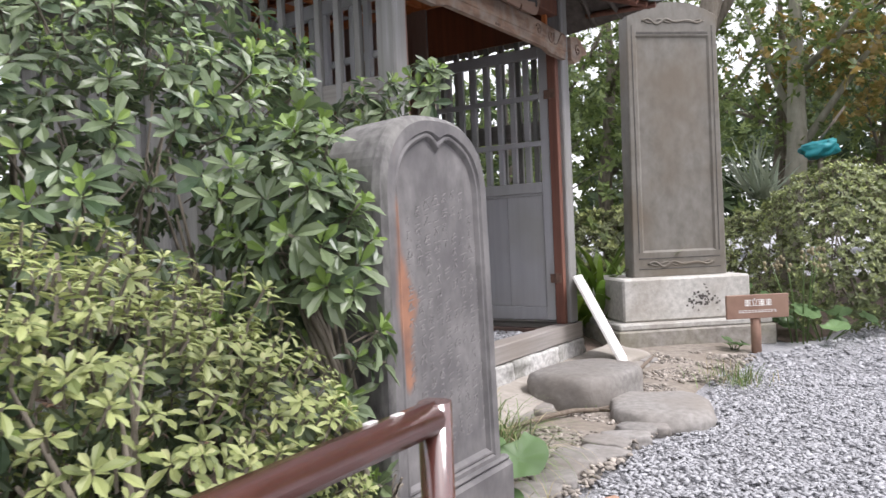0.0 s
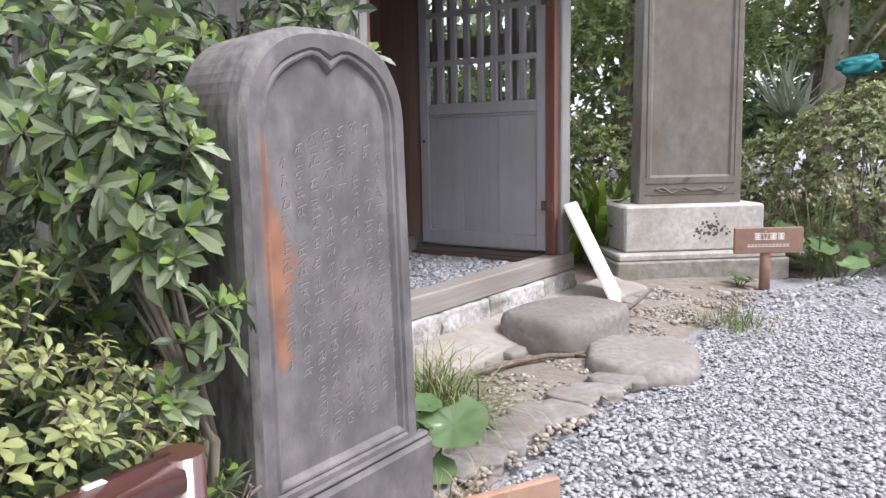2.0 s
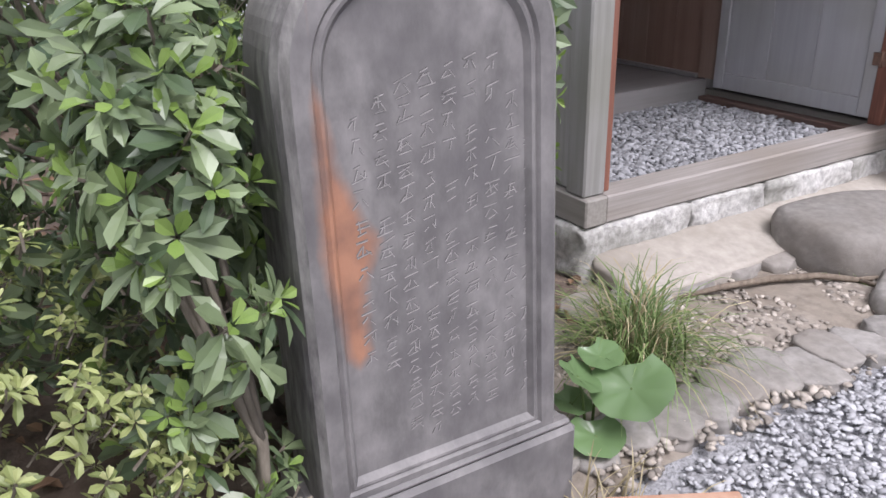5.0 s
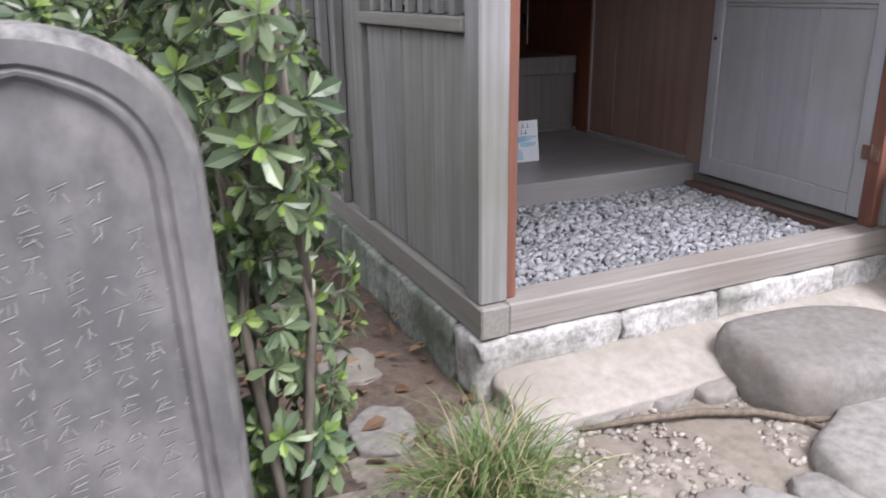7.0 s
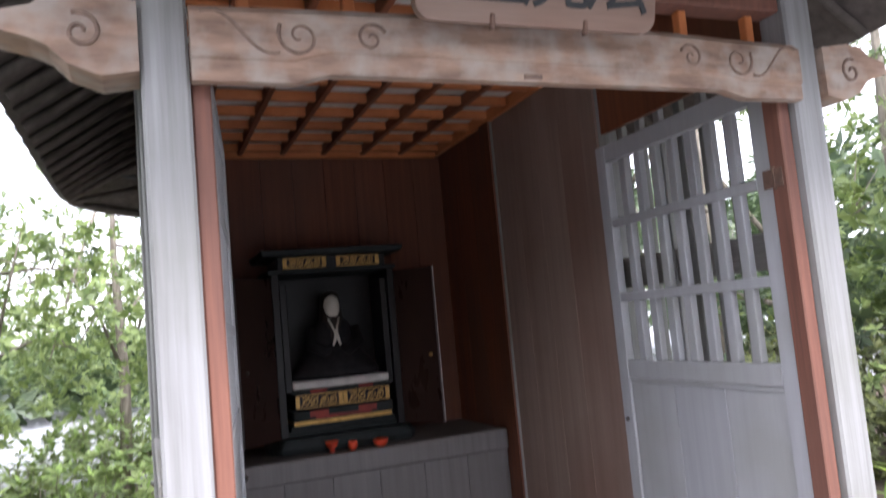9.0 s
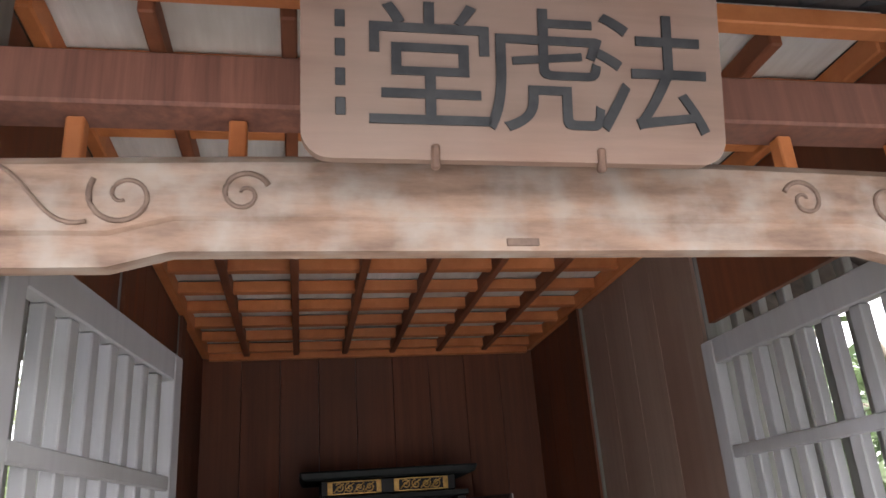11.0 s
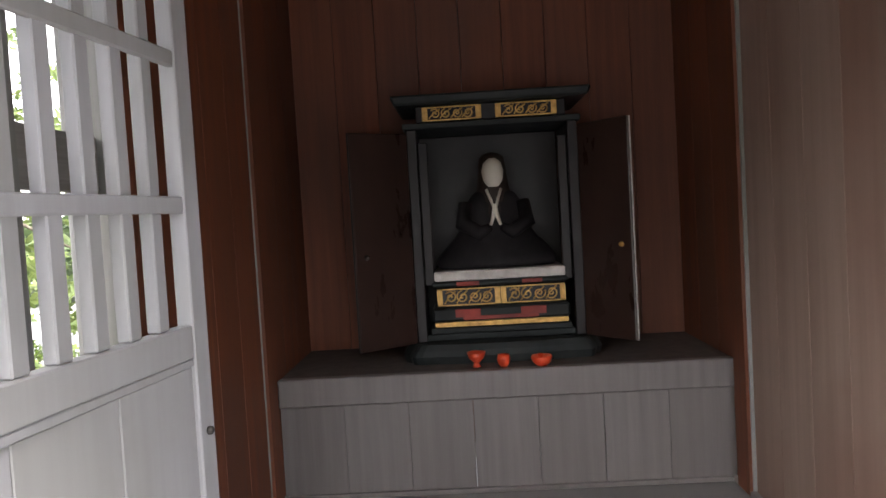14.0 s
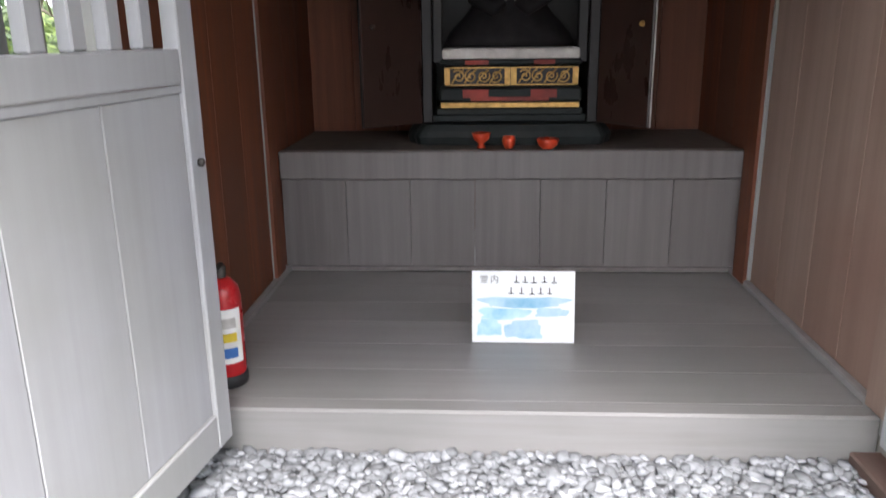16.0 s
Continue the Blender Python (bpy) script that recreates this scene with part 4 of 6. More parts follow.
# ---- carved stele with an arched top ----
def arched_stele():
    st = thing("arched_stele", -1.39, 2.275, 0.0, 0, "dark grey arched stone stele with engraved columns and a rust stain", "stele")
    XS = -1.31
    YC0, YC1 = 2.265, 2.285
    def ring(x, inset, zb, notch=0.0):
        """Outline of the stone, pushed in by inset: up one side, over the arch, down the other."""
        pts = []
        def half(z):
            return 0.252 - 0.016 * z
        spring = 0.985
        for k in range(9):
            z = zb + (spring - zb) * k / 8
            pts.append((YC1 - 0.02 * z / 1.2 - half(z) + inset, z))
        hw = half(spring) - inset
        rise = 0.205 - inset
        yc = YC1 - 0.02 * spring / 1.2
        for k in range(1, 32):
            a = math.pi * (1 - k / 32)
            ca, sa = math.cos(a), math.sin(a)
            y = yc + hw * math.copysign(abs(ca) ** 0.78, ca)
            z = spring + rise * sa ** 0.86
            if notch:
                z -= notch * math.exp(-((y - yc) / 0.022) ** 2) - 0.3 * notch * math.exp(-((abs(y - yc) - 0.05) / 0.03) ** 2)
            pts.append((y, z))
        for k in range(9):
            z = spring + (zb - spring) * k / 8
            pts.append((YC1 - 0.02 * z / 1.2 + half(z) - inset, z))
        return [(x, y, z) for y, z in pts]
    bm = bmesh.new()
    plan = [(XS - 0.185, 0.018, 0.0, 0), (XS - 0.175, 0.004, 0.0, 0), (XS - 0.03, 0.0, 0.0, 0), (XS - 0.012, 0.004, 0.0, 0), (XS, 0.016, 0.0, 0),
            (XS + 0.0005, 0.044, 0.29, 0.012), (XS - 0.006, 0.049, 0.295, 0.016), (XS - 0.002, 0.055, 0.3, 0.02), (XS - 0.003, 0.06, 0.305, 0.022), (XS - 0.014, 0.068, 0.315, 0.026)]
    rings = [[bm.verts.new(p) for p in ring(*q)] for q in plan]
    n = len(rings[0])
    for i, (a, b) in enumerate(zip(rings, rings[1:])):
        for k in range(n if i >= 4 else n):
            f = bm.faces.new((a[k], a[(k + 1) % n], b[(k + 1) % n], b[k]))
            f.material_index = 1 if i < 4 else 0
    bm.faces.new(rings[0][::-1]).material_index = 1
    f = bm.faces.new(rings[-1])
    bmesh.ops.triangulate(bm, faces=[f])
    bmesh.ops.recalc_face_normals(bm, faces=bm.faces[:])
    for v in bm.verts:
        if v.co.x < XS - 0.02:
            v.co += 0.006 * Vector((0, noise.noise(v.co * 7), noise.noise(v.co * 7 + Vector((5, 0, 0)))))
    part("slab", bm, [STELE_STONE, STELE_EDGE], st, smooth=False)
    bm = bmesh.new()
    box(bm, (XS - 0.195, 2.012, -0.02), (XS + 0.014, 2.565, 0.262), 0.01)
    box(bm, (XS - 0.02, 2.028, 0.263), (XS + 0.008, 2.552, 0.278), 0.006)
    part("pedestal", bm, STELE_STONE, st, "dark stone foot with a moulded ledge")
    # engraved columns, worn beyond reading: short strokes, shaded by two colours
    rng = random.Random(8)
    lit, cut = bmesh.new(), bmesh.new()
    first = (0.93, 0.955, 0.975, 0.985, 0.99, 0.995, 0.99, 0.975, 0.935)
    last = (0.53, 0.5, 0.37, 0.345, 0.35, 0.36, 0.37, 0.42, 0.36)
    for c in range(9):
        y0 = 2.142 + 0.039 * c
        z = first[c]
        while z > last[c]:
            size = rng.uniform(0.024, 0.032)
            worn = rng.random() < 0.06 + 0.3 * (c == 8 and z < 0.6)
            strokes = []
            rows = rng.randint(1, 3)
            for k in range(rows):
                strokes.append((rng.uniform(-0.1, 0.1), 0.38 - 0.76 * k / max(1, rows - 1) + rng.uniform(-0.12, 0.12), rng.uniform(0.35, 1.0), rng.uniform(0.1, 0.42)))
            if rng.random() < 0.6:
                strokes.append((rng.uniform(-0.2, 0.2), rng.uniform(-0.1, 0.1), rng.uniform(0.4, 0.8), rng.uniform(1.2, 1.75)))
            for side in (-1, 1):
                if rng.random() < 0.75:
                    strokes.append((side * 0.26, rng.uniform(-0.35, 0.0), rng.uniform(0.35, 0.6), side * -rng.uniform(0.7, 1.1)))
            if rng.random() < 0.12:
                strokes.append((rng.choice((-0.36, 0.36)), rng.uniform(-0.1, 0.2), rng.uniform(0.4, 0.7), 1.55))
            for u, v, w, tilt in strokes if not worn else ():
                w, h = w * size, rng.uniform(0.0013, 0.002)
                turn = Matrix.Rotation(tilt, 4, "X")
                # dark bar paints the cut's shade, pale bar its lit lower edge
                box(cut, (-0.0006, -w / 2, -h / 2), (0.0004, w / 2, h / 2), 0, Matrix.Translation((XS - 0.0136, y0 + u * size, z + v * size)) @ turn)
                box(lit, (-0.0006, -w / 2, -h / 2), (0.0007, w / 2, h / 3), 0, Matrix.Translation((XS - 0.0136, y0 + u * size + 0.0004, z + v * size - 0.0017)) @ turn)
            z -= size * rng.uniform(1.3, 1.5)
    part("inscription", lit, STROKE_LIT_EDGE, st, "pale lower edges of worn engraved strokes, light put into the colour", kind="stuff")
    part("inscription", cut, STROKE_SHADE, st, "engraved strokes in columns, their shade put into the colour", kind="stuff")


arched_stele()


# ---- tall stele on its base ----
def tall_stele():
    ax = math.degrees(math.atan2(6.84 - 6.341, -1.662 + 2.238))
    cx, cy = -1.95, 6.59
    st = thing("tall_stele", cx, cy, 0.0, ax, "tall brown-grey stone stele with a carved frame", "stele")
    W, D, Z0, Z1 = 0.765, 0.16, 0.515, 2.62
    bm = bmesh.new()
    half = W / 2
    def outline(inset, zb, zt):
        pts = [(-half + 0.0 + inset, zb), (half - inset, zb)]
        for k in range(13):
            s = 1 - 2 * k / 12
            w = (half - 0.02) * s
            pts.append((w * (half - inset) / half, zt - inset * 0.3 - 0.1 * abs(s) ** 2.4))
        return pts
    rings = []
    for y, inset in ((D, 0.0), (0.01, 0.0), (0.0, 0.01)):
        rings.append([bm.verts.new((x, y, z)) for x, z in outline(inset, Z0, Z1)])
    n = len(rings[0])
    for a, b in zip(rings, rings[1:]):
        for k in range(n):
            bm.faces.new((a[k], a[(k + 1) % n], b[(k + 1) % n], b[k]))
    # sunken field
    fx, z0, z1 = half - 0.085, 0.7, 2.36
    frame_in = [bm.verts.new((x, 0.0, z)) for x, z in ((-fx, z0), (fx, z0), (fx, z1), (-fx, z1))]
    field = [bm.verts.new((x, 0.014, z)) for x, z in ((-fx + 0.016, z0 + 0.016), (fx - 0.016, z0 + 0.016), (fx - 0.016, z1 - 0.016), (-fx + 0.016, z1 - 0.016))]
    for k in range(4):
        bm.faces.new((frame_in[k], frame_in[(k + 1) % 4], field[(k + 1) % 4], field[k]))
    bm.faces.new(field)
    R = rings[-1]
    # R: 0 lower left, 1 lower right, 2.. right to left over the top
    mid = 2 + 6
    bm.faces.new((R[0], R[1], frame_in[1], frame_in[0]))
    bm.faces.new([R[1], R[2], frame_in[2], frame_in[1]])
    bm.faces.new([R[n - 1], R[0], frame_in[0], frame_in[3]])
    bm.faces.new([frame_in[2]] + R[2:n] + [frame_in[3]])
    bm.faces.new(rings[0])
    bmesh.ops.recalc_face_normals(bm, faces=bm.faces[:])
    part("slab", bm, TALL_STONE, st, at_world=False)
    for z, x0, x1 in ((2.47, -0.24, 0.24), (0.61, -0.26, 0.26)):
        bm = bmesh.new()
        pts = []
        for k in range(40):
            t = k / 39
            pts.append((x0 + (x1 - x0) * t, -0.002, z + 0.022 * math.sin(t * 19) * (0.6 + 0.4 * math.sin(t * 7))))
        tube(bm, pts, 0.009, 6)
        tube(bm, [(p[0] + 0.02, p[1], z - 0.7 * (p[2] - z)) for p in pts], 0.006, 6)
        part("carved_scroll", bm, TALL_STONE, st, "worn relief of curling scrolls", at_world=False)
    # carved lines as dark strips on the face, groove shade in their colour
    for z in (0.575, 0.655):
        part("carved_line", slab((-0.33, -0.003, z - 0.004), (0.33, 0.002, z + 0.004), 0.001), TALL_SHADE_LICHEN, st, at_world=False)
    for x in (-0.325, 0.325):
        part("carved_line", slab((x - 0.004, -0.003, 0.7), (x + 0.004, 0.002, 2.44), 0.001), TALL_SHADE_LICHEN, st, at_world=False)
    part("carved_line", slab((-0.29, -0.003, 2.372), (0.29, 0.004, 2.39), 0.001), TALL_SHADE_LICHEN, st, at_world=False)
    base = thing("stele_base", cx, cy, 0.0, ax, "pale speckled stone base block under the tall stele", "base")
    rng = random.Random(3)
    part("block", slab((-0.53, -0.16, 0.19), (0.48, 0.55, 0.512), 0.014), BASE_STONE, base, at_world=False)
    part("plinth", slab((-0.62, -0.27, -0.02), (0.62, 0.66, 0.14), 0.012), PLINTH_STONE, base, "worn darker plinth", at_world=False)
    part("plinth_cap", slab((-0.6, -0.25, 0.141), (0.6, 0.64, 0.188), 0.01), BASE_STONE, base, at_world=False)
    bm = bmesh.new()
    for _ in range(60):
        x, z = rng.gauss(0.09, 0.065), rng.gauss(0.335, 0.035)
        r = rng.uniform(0.003, 0.011)
        box(bm, (x - r, -0.1615, z - r * 0.8), (x + r, -0.159, z + r * 0.8), 0.001)
    part("lichen", bm, TALL_SHADE_LICHEN, base, "dark lichen specks", at_world=False, kind="stuff")


tall_stele()

# ---- small sign ----
sg = thing("name_sign", -1.342, 6.268, 0.0, 37, "faded brown sign board with white lettering on a short post", "sign")
part("board", slab((-0.225, -0.016, 0.235), (0.22, 0.006, 0.4), 0.004), SIGN_BROWN, sg, at_world=False)
bm = bmesh.new()
tube(bm, [(0, 0.03, -0.05), (0, 0.03, 0.32)], 0.034, 12)
part("post", bm, SIGN_BROWN, sg, at_world=False)
SIGN_FACE = placed(sg) @ pose(0, -0.0165, 0, 90, 0, 0)
for k in range(4):
    if k == 1:
        lettering("character", "立", 0.062, SIGN_FACE @ Matrix.Translation((-0.075 + 0.05 * k, 0.343, 0)), LETTER, sg, 0.001)
    else:
        bm = bmesh.new()
        for dz in (-0.016, -0.004, 0.008, 0.02):
            box(bm, (-0.096 + 0.05 * k, -0.0175, 0.342 + dz - 0.003), (-0.054 + 0.05 * k, -0.0155, 0.342 + dz + 0.003), 0)
        box(bm, (-0.077 + 0.05 * k, -0.018, 0.322), (-0.071 + 0.05 * k, -0.0155, 0.366), 0)
        part("character", bm, LETTER, sg, at_world=False)
bm = bmesh.new()
for k in range(12):
    box(bm, (-0.14 + 0.0228 * k, -0.0175, 0.277), (-0.123 + 0.0228 * k, -0.0155, 0.283), 0)
    box(bm, (-0.14 + 0.0228 * k, -0.0175, 0.289), (-0.123 + 0.0228 * k, -0.0155, 0.294), 0)
part("small_print", bm, LETTER, sg, "line of small white print", at_world=False)

# ---- white board leaning on the post ----
wb = thing("leaning_board", -1.96, 5.3, 0.05, 0, "white painted board leaning against the hall's corner post", "board")
across = Vector((-0.112, 0.385, -0.012)).normalized()
down = Vector((0.235, 0.19, -0.56))
down = (down - across * down.dot(across)).normalized()
m = Matrix.Translation((-2.134, 4.955, 0.616)) @ Matrix((across, down, across.cross(down))).transposed().to_4x4()
part("plank", slab((0.0, 0.0, -0.009), (0.38, 0.64, 0.009), 0.003, m), WHITE_BOARD, wb)

# ---- handrail ----
hr = thing("handrail", -0.9, 1.6, 0.0, 0, "glossy dark brown steel handrail, chipped on top", "handrail")
bm = bmesh.new()
tube(bm, [(-0.835, -1.6, 0.59), (-0.86, 0.0, 0.615), (-0.892, 1.575, 0.637)], 0.0245, 14)
part("top_rail", bm, RAIL_PAINT, hr)
bm = bmesh.new()
tube(bm, [(-0.892, 1.585, -0.05), (-0.892, 1.585, 0.658)], 0.0245, 14)
part("post", bm, RAIL_PAINT, hr)
bm = bmesh.new()
tube(bm, [(-0.857, -0.2, -0.05), (-0.857, -0.2, 0.61)], 0.0245, 14)
part("post", bm, RAIL_PAINT, hr)
rng = random.Random(2)
for k in range(9):
    y = 0.3 + 1.2 * rng.random()
    bm = bmesh.new()
    r = rng.uniform(0.004, 0.012)
    x, top = -0.86 - 0.0203 * y + rng.uniform(-0.009, 0.009), 0.615 + 0.014 * y + 0.0235
    box(bm, (x - r * 0.5, y - r, top - 0.006), (x + r * 0.5, y + r, top + 0.0015), 0.002)
    part("paint_chip", bm, CHIP, hr, "bare metal chip")

# ---- low rusty board ----
lb = thing("low_board", -1.17, 2.72, 0.0, 62, "low rusty orange-brown board stuck in the gravel", "board")
part("plate", slab((-0.16, -0.012, -0.03), (0.14, 0.012, 0.1), 0.004), SIGN_RUST, lb, at_world=False)
part("stake", slab((-0.02, 0.0125, -0.06), (0.02, 0.035, 0.09), 0.003), GREY_WOOD_V, lb, at_world=False)


# ---- altar cabinet ----
cab = thing("altar_cabinet", -4.78, 4.28, 0.82, 0, "black lacquered altar cabinet with open doors and gilt panels", "cabinet")
XC = -4.62


def cab_box(name, lo, hi, mat, bevel=0.004, label="", parent=None):
    return part(name, slab(lo, hi, bevel), mat, parent or cab, label)


bm = bmesh.new()
rim = []
for k in range(48):
    a = 6.283 * k / 48
    lobes = 1 + 0.025 * math.cos(8 * a)
    ca, sa = math.cos(a), math.sin(a)
    rim.append((0.2 * math.copysign(abs(ca) ** 0.35, ca) * lobes, 0.385 * math.copysign(abs(sa) ** 0.45, sa) * lobes))
tiers = [(0.0, 1.0), (0.03, 1.02), (0.052, 0.99), (0.075, 0.94)]
rows = [[bm.verts.new((-4.735 + x * k, 4.28 + y * k, 0.819 + z)) for x, y in rim] for z, k in tiers]
for a, b in zip(rows, rows[1:]):
    for k in range(48):
        bm.faces.new((a[k], a[(k + 1) % 48], b[(k + 1) % 48], b[k]))
bm.faces.new(rows[0][::-1]), bm.faces.new(rows[-1])
part("foot", bm, LACQUER_GREEN, cab, "worn green-black foot")
for y in (3.945, 4.575):
    cab_box("corner_post", (XC - 0.03, y, 0.896), (XC + 0.01, y + 0.04, 1.74), LACQUER)
    cab_box("side_wall", (XC - 0.36, y + 0.004, 0.896), (XC - 0.032, y + 0.03, 1.74), LACQUER)
cab_box("back_panel", (XC - 0.36, 3.976, 0.896), (XC - 0.34, 4.574, 1.74), LACQUER)
for y in (3.987, 4.535):
    cab_box("inner_panel", (XC - 0.02, y, 1.12), (XC - 0.008, y + 0.037, 1.69), LACQUER)
cab_box("floor", (XC - 0.34, 3.976, 0.897), (XC - 0.005, 4.574, 0.925), LACQUER_GREEN)
cab_box("header", (XC - 0.36, 3.93, 1.741), (XC + 0.015, 4.63, 1.765), LACQUER_GREEN)
cab_box("header", (XC - 0.34, 3.985, 1.766), (XC - 0.002, 4.575, 1.83), LACQUER)
part("cornice", box(bmesh.new(), (XC - 0.4, 3.905, 1.832), (XC + 0.06, 4.655, 1.868), 0.008, taper=1.04), LACQUER_GREEN, cab, "green-black roof cornice")


def gilt(name, y0, y1, z0, z1, x, seed, parent=cab):
    """A gilt panel with pierced scrolls: frame, dark ground and curls."""
    p = cab_box(name, (x, y0, z0), (x + 0.004, y1, z1), LACQUER, 0.001, "pierced gilt scroll panel", parent)
    bm = bmesh.new()
    t = 0.006
    box(bm, (x + 0.003, y0, z1 - t), (x + 0.009, y1, z1), 0.001)
    box(bm, (x + 0.003, y0, z0), (x + 0.009, y1, z0 + t), 0.001)
    box(bm, (x + 0.003, y0, z0), (x + 0.009, y0 + 0.022, z1), 0.001)
    box(bm, (x + 0.003, y1 - 0.022, z0), (x + 0.009, y1, z1), 0.001)
    part("gilt_frame", bm, GOLD, p)
    bm = bmesh.new()
    n = 4
    r = 0.36 * (z1 - z0)
    for k in range(n):
        cy = y0 + 0.03 + (y1 - y0 - 0.06) * (k + 0.5) / n
        hand = 1 if k % 2 else -1
        tube(bm, [(x + 0.006, q.y, q.z) for q in spiral((cy, (z0 + z1) / 2), r, 1.5, 0.7 + k, hand, 20)], 0.0032, 5)
        tube(bm, [(x + 0.006, cy - 0.025, z0 + 0.01), (x + 0.006, cy - 0.008, (z0 + z1) / 2), (x + 0.006, cy + 0.02, z1 - 0.01)], 0.003, 5)
    part("gilt_scroll", bm, GOLD, p)


gilt("gilt_panel", 4.012, 4.245, 1.77, 1.826, XC, 1)
gilt("gilt_panel", 4.3, 4.54, 1.77, 1.826, XC, 2)
# tiers of the dais
cab_box("dais_tier", (XC - 0.3, 4.0, 0.926), (XC + 0.005, 4.56, 0.95), LACQUER_GREEN)
cab_box("gilt_strip", (XC - 0.29, 4.015, 0.951), (XC + 0.002, 4.548, 0.972), GOLD, 0.003, "narrow gilt strip")
cab_box("dais_tier", (XC - 0.29, 4.008, 0.973), (XC + 0.008, 4.556, 1.03), LACQUER_GREEN, 0.01)
for ya, yb in ((4.1, 4.2), (4.36, 4.46)):
    cab_box("red_cloud", (XC + 0.0085, ya, 0.99), (XC + 0.011, yb, 1.022), VERMILION, 0.001, "faded red painted cloud")
cab_box("red_cloud", (XC + 0.0085, 4.13, 0.978), (XC + 0.0105, 4.43, 0.994), VERMILION, 0.001, "faded red painted cloud")
gilt("gilt_panel", 4.03, 4.282, 1.036, 1.106, XC - 0.004, 3)
gilt("gilt_panel", 4.284, 4.54, 1.036, 1.106, XC - 0.004, 4)
cab_box("dais_core", (XC - 0.28, 4.03, 1.031), (XC - 0.005, 4.54, 1.11), LACQUER)
cab_box("dais_tier", (XC - 0.29, 4.01, 1.111), (XC + 0.006, 4.555, 1.133), LACQUER_GREEN, 0.008)
for ya, yb in ((4.11, 4.2), (4.37, 4.45)):
    cab_box("red_cloud", (XC + 0.0065, ya, 1.114), (XC + 0.009, yb, 1.131), VERMILION, 0.001, "faded red painted cloud")
# cabinet doors, folded open
for hinge_y, free, hand in ((3.94, (-4.45, 3.735), -1), (4.62, (-4.42, 4.775), 1)):
    ang = math.degrees(math.atan2(free[1] - hinge_y, free[0] - (XC + 0.005)))
    L = math.hypot(free[1] - hinge_y, free[0] - XC - 0.005)
    m = pose(XC + 0.005, hinge_y, 0.895, 0, 0, ang)
    d = part("cabinet_door", slab((0.0, -0.011, 0.0), (L, 0.011, 0.83), 0.004, m), LACQUER_BROWN, cab, "dark brown lacquered door panel")
    part("door_edge", slab((L + 0.0005, -0.0035, 0.0), (L + 0.003, 0.0035, 0.83), 0.001, m), CHIP if hand > 0 else LACQUER_GREEN, d)
    bm = bmesh.new()
    lathe(bm, [(0.004, 0), (0.011, 0.004), (0.009, 0.013), (0.003, 0.017)], sides=12)
    bm.transform(m @ pose(L - 0.045, 0.011 if hand < 0 else -0.011, 0.36, -90 if hand < 0 else 90, 0, 0))
    part("door_knob", bm, GOLD if hand > 0 else IRON, d)


# ---- seated statue: one plain mesh ----
def statue():
    bm = bmesh.new()
    cx, cy, z0 = -4.74, 4.28, 1.178
    # robe: stacked soft ellipses from spread skirts to shoulders
    lathe(bm, [(0.235, 0.0), (0.25, 0.02), (0.235, 0.05), (0.2, 0.09), (0.165, 0.125), (0.135, 0.17), (0.122, 0.22), (0.115, 0.26), (0.085, 0.3), (0.035, 0.325)], (cx, cy, z0), 28, 0, 1.0)
    for v in bm.verts:
        v.co.x = cx + (v.co.x - cx) * 0.52
    lathe(bm, [(0.005, 0.315), (0.034, 0.325), (0.043, 0.36), (0.045, 0.39), (0.038, 0.42), (0.02, 0.44), (0.004, 0.445)], (cx + 0.018, cy, z0), 16, 1)
    lathe(bm, [(0.085, 0.2), (0.078, 0.27), (0.064, 0.33), (0.058, 0.38), (0.056, 0.41), (0.05, 0.445), (0.03, 0.462), (0.005, 0.468)], (cx - 0.016, cy, z0), 16, 2)
    # pale collar and joined sleeves' ends
    for hand in (-1, 1):
        tube(bm, [(cx + 0.047, cy + hand * 0.03, z0 + 0.315), (cx + 0.065, cy + hand * 0.013, z0 + 0.27), (cx + 0.078, cy + hand * 0.004, z0 + 0.235)], [0.006, 0.0065, 0.005], 6, 1)
        tube(bm, [(cx + 0.085, cy + hand * 0.004, z0 + 0.255), (cx + 0.094, cy + hand * 0.006, z0 + 0.21), (cx + 0.09, cy + hand * 0.02, z0 + 0.17)], [0.004, 0.0095, 0.006], 7, 1)
        tube(bm, [(cx + 0.02, cy + hand * 0.115, z0 + 0.26), (cx + 0.05, cy + hand * 0.13, z0 + 0.18), (cx + 0.085, cy + hand * 0.06, z0 + 0.14), (cx + 0.09, cy + hand * 0.022, z0 + 0.165)], [0.03, 0.034, 0.03, 0.016], 10, 0)
    part("seated_statue", bm, [ROBE, FACE_WHITE, HAIR], None, "small seated dark-robed statue with a chalk-white face on the dais", category="statue", smooth=True)


cab_cushion = part("dais_cushion", slab((XC - 0.27, 4.022, 1.135), (XC + 0.004, 4.544, 1.174), 0.006), CREAM, None, "flat cream cloth cushion under the statue", category="cushion")
statue()
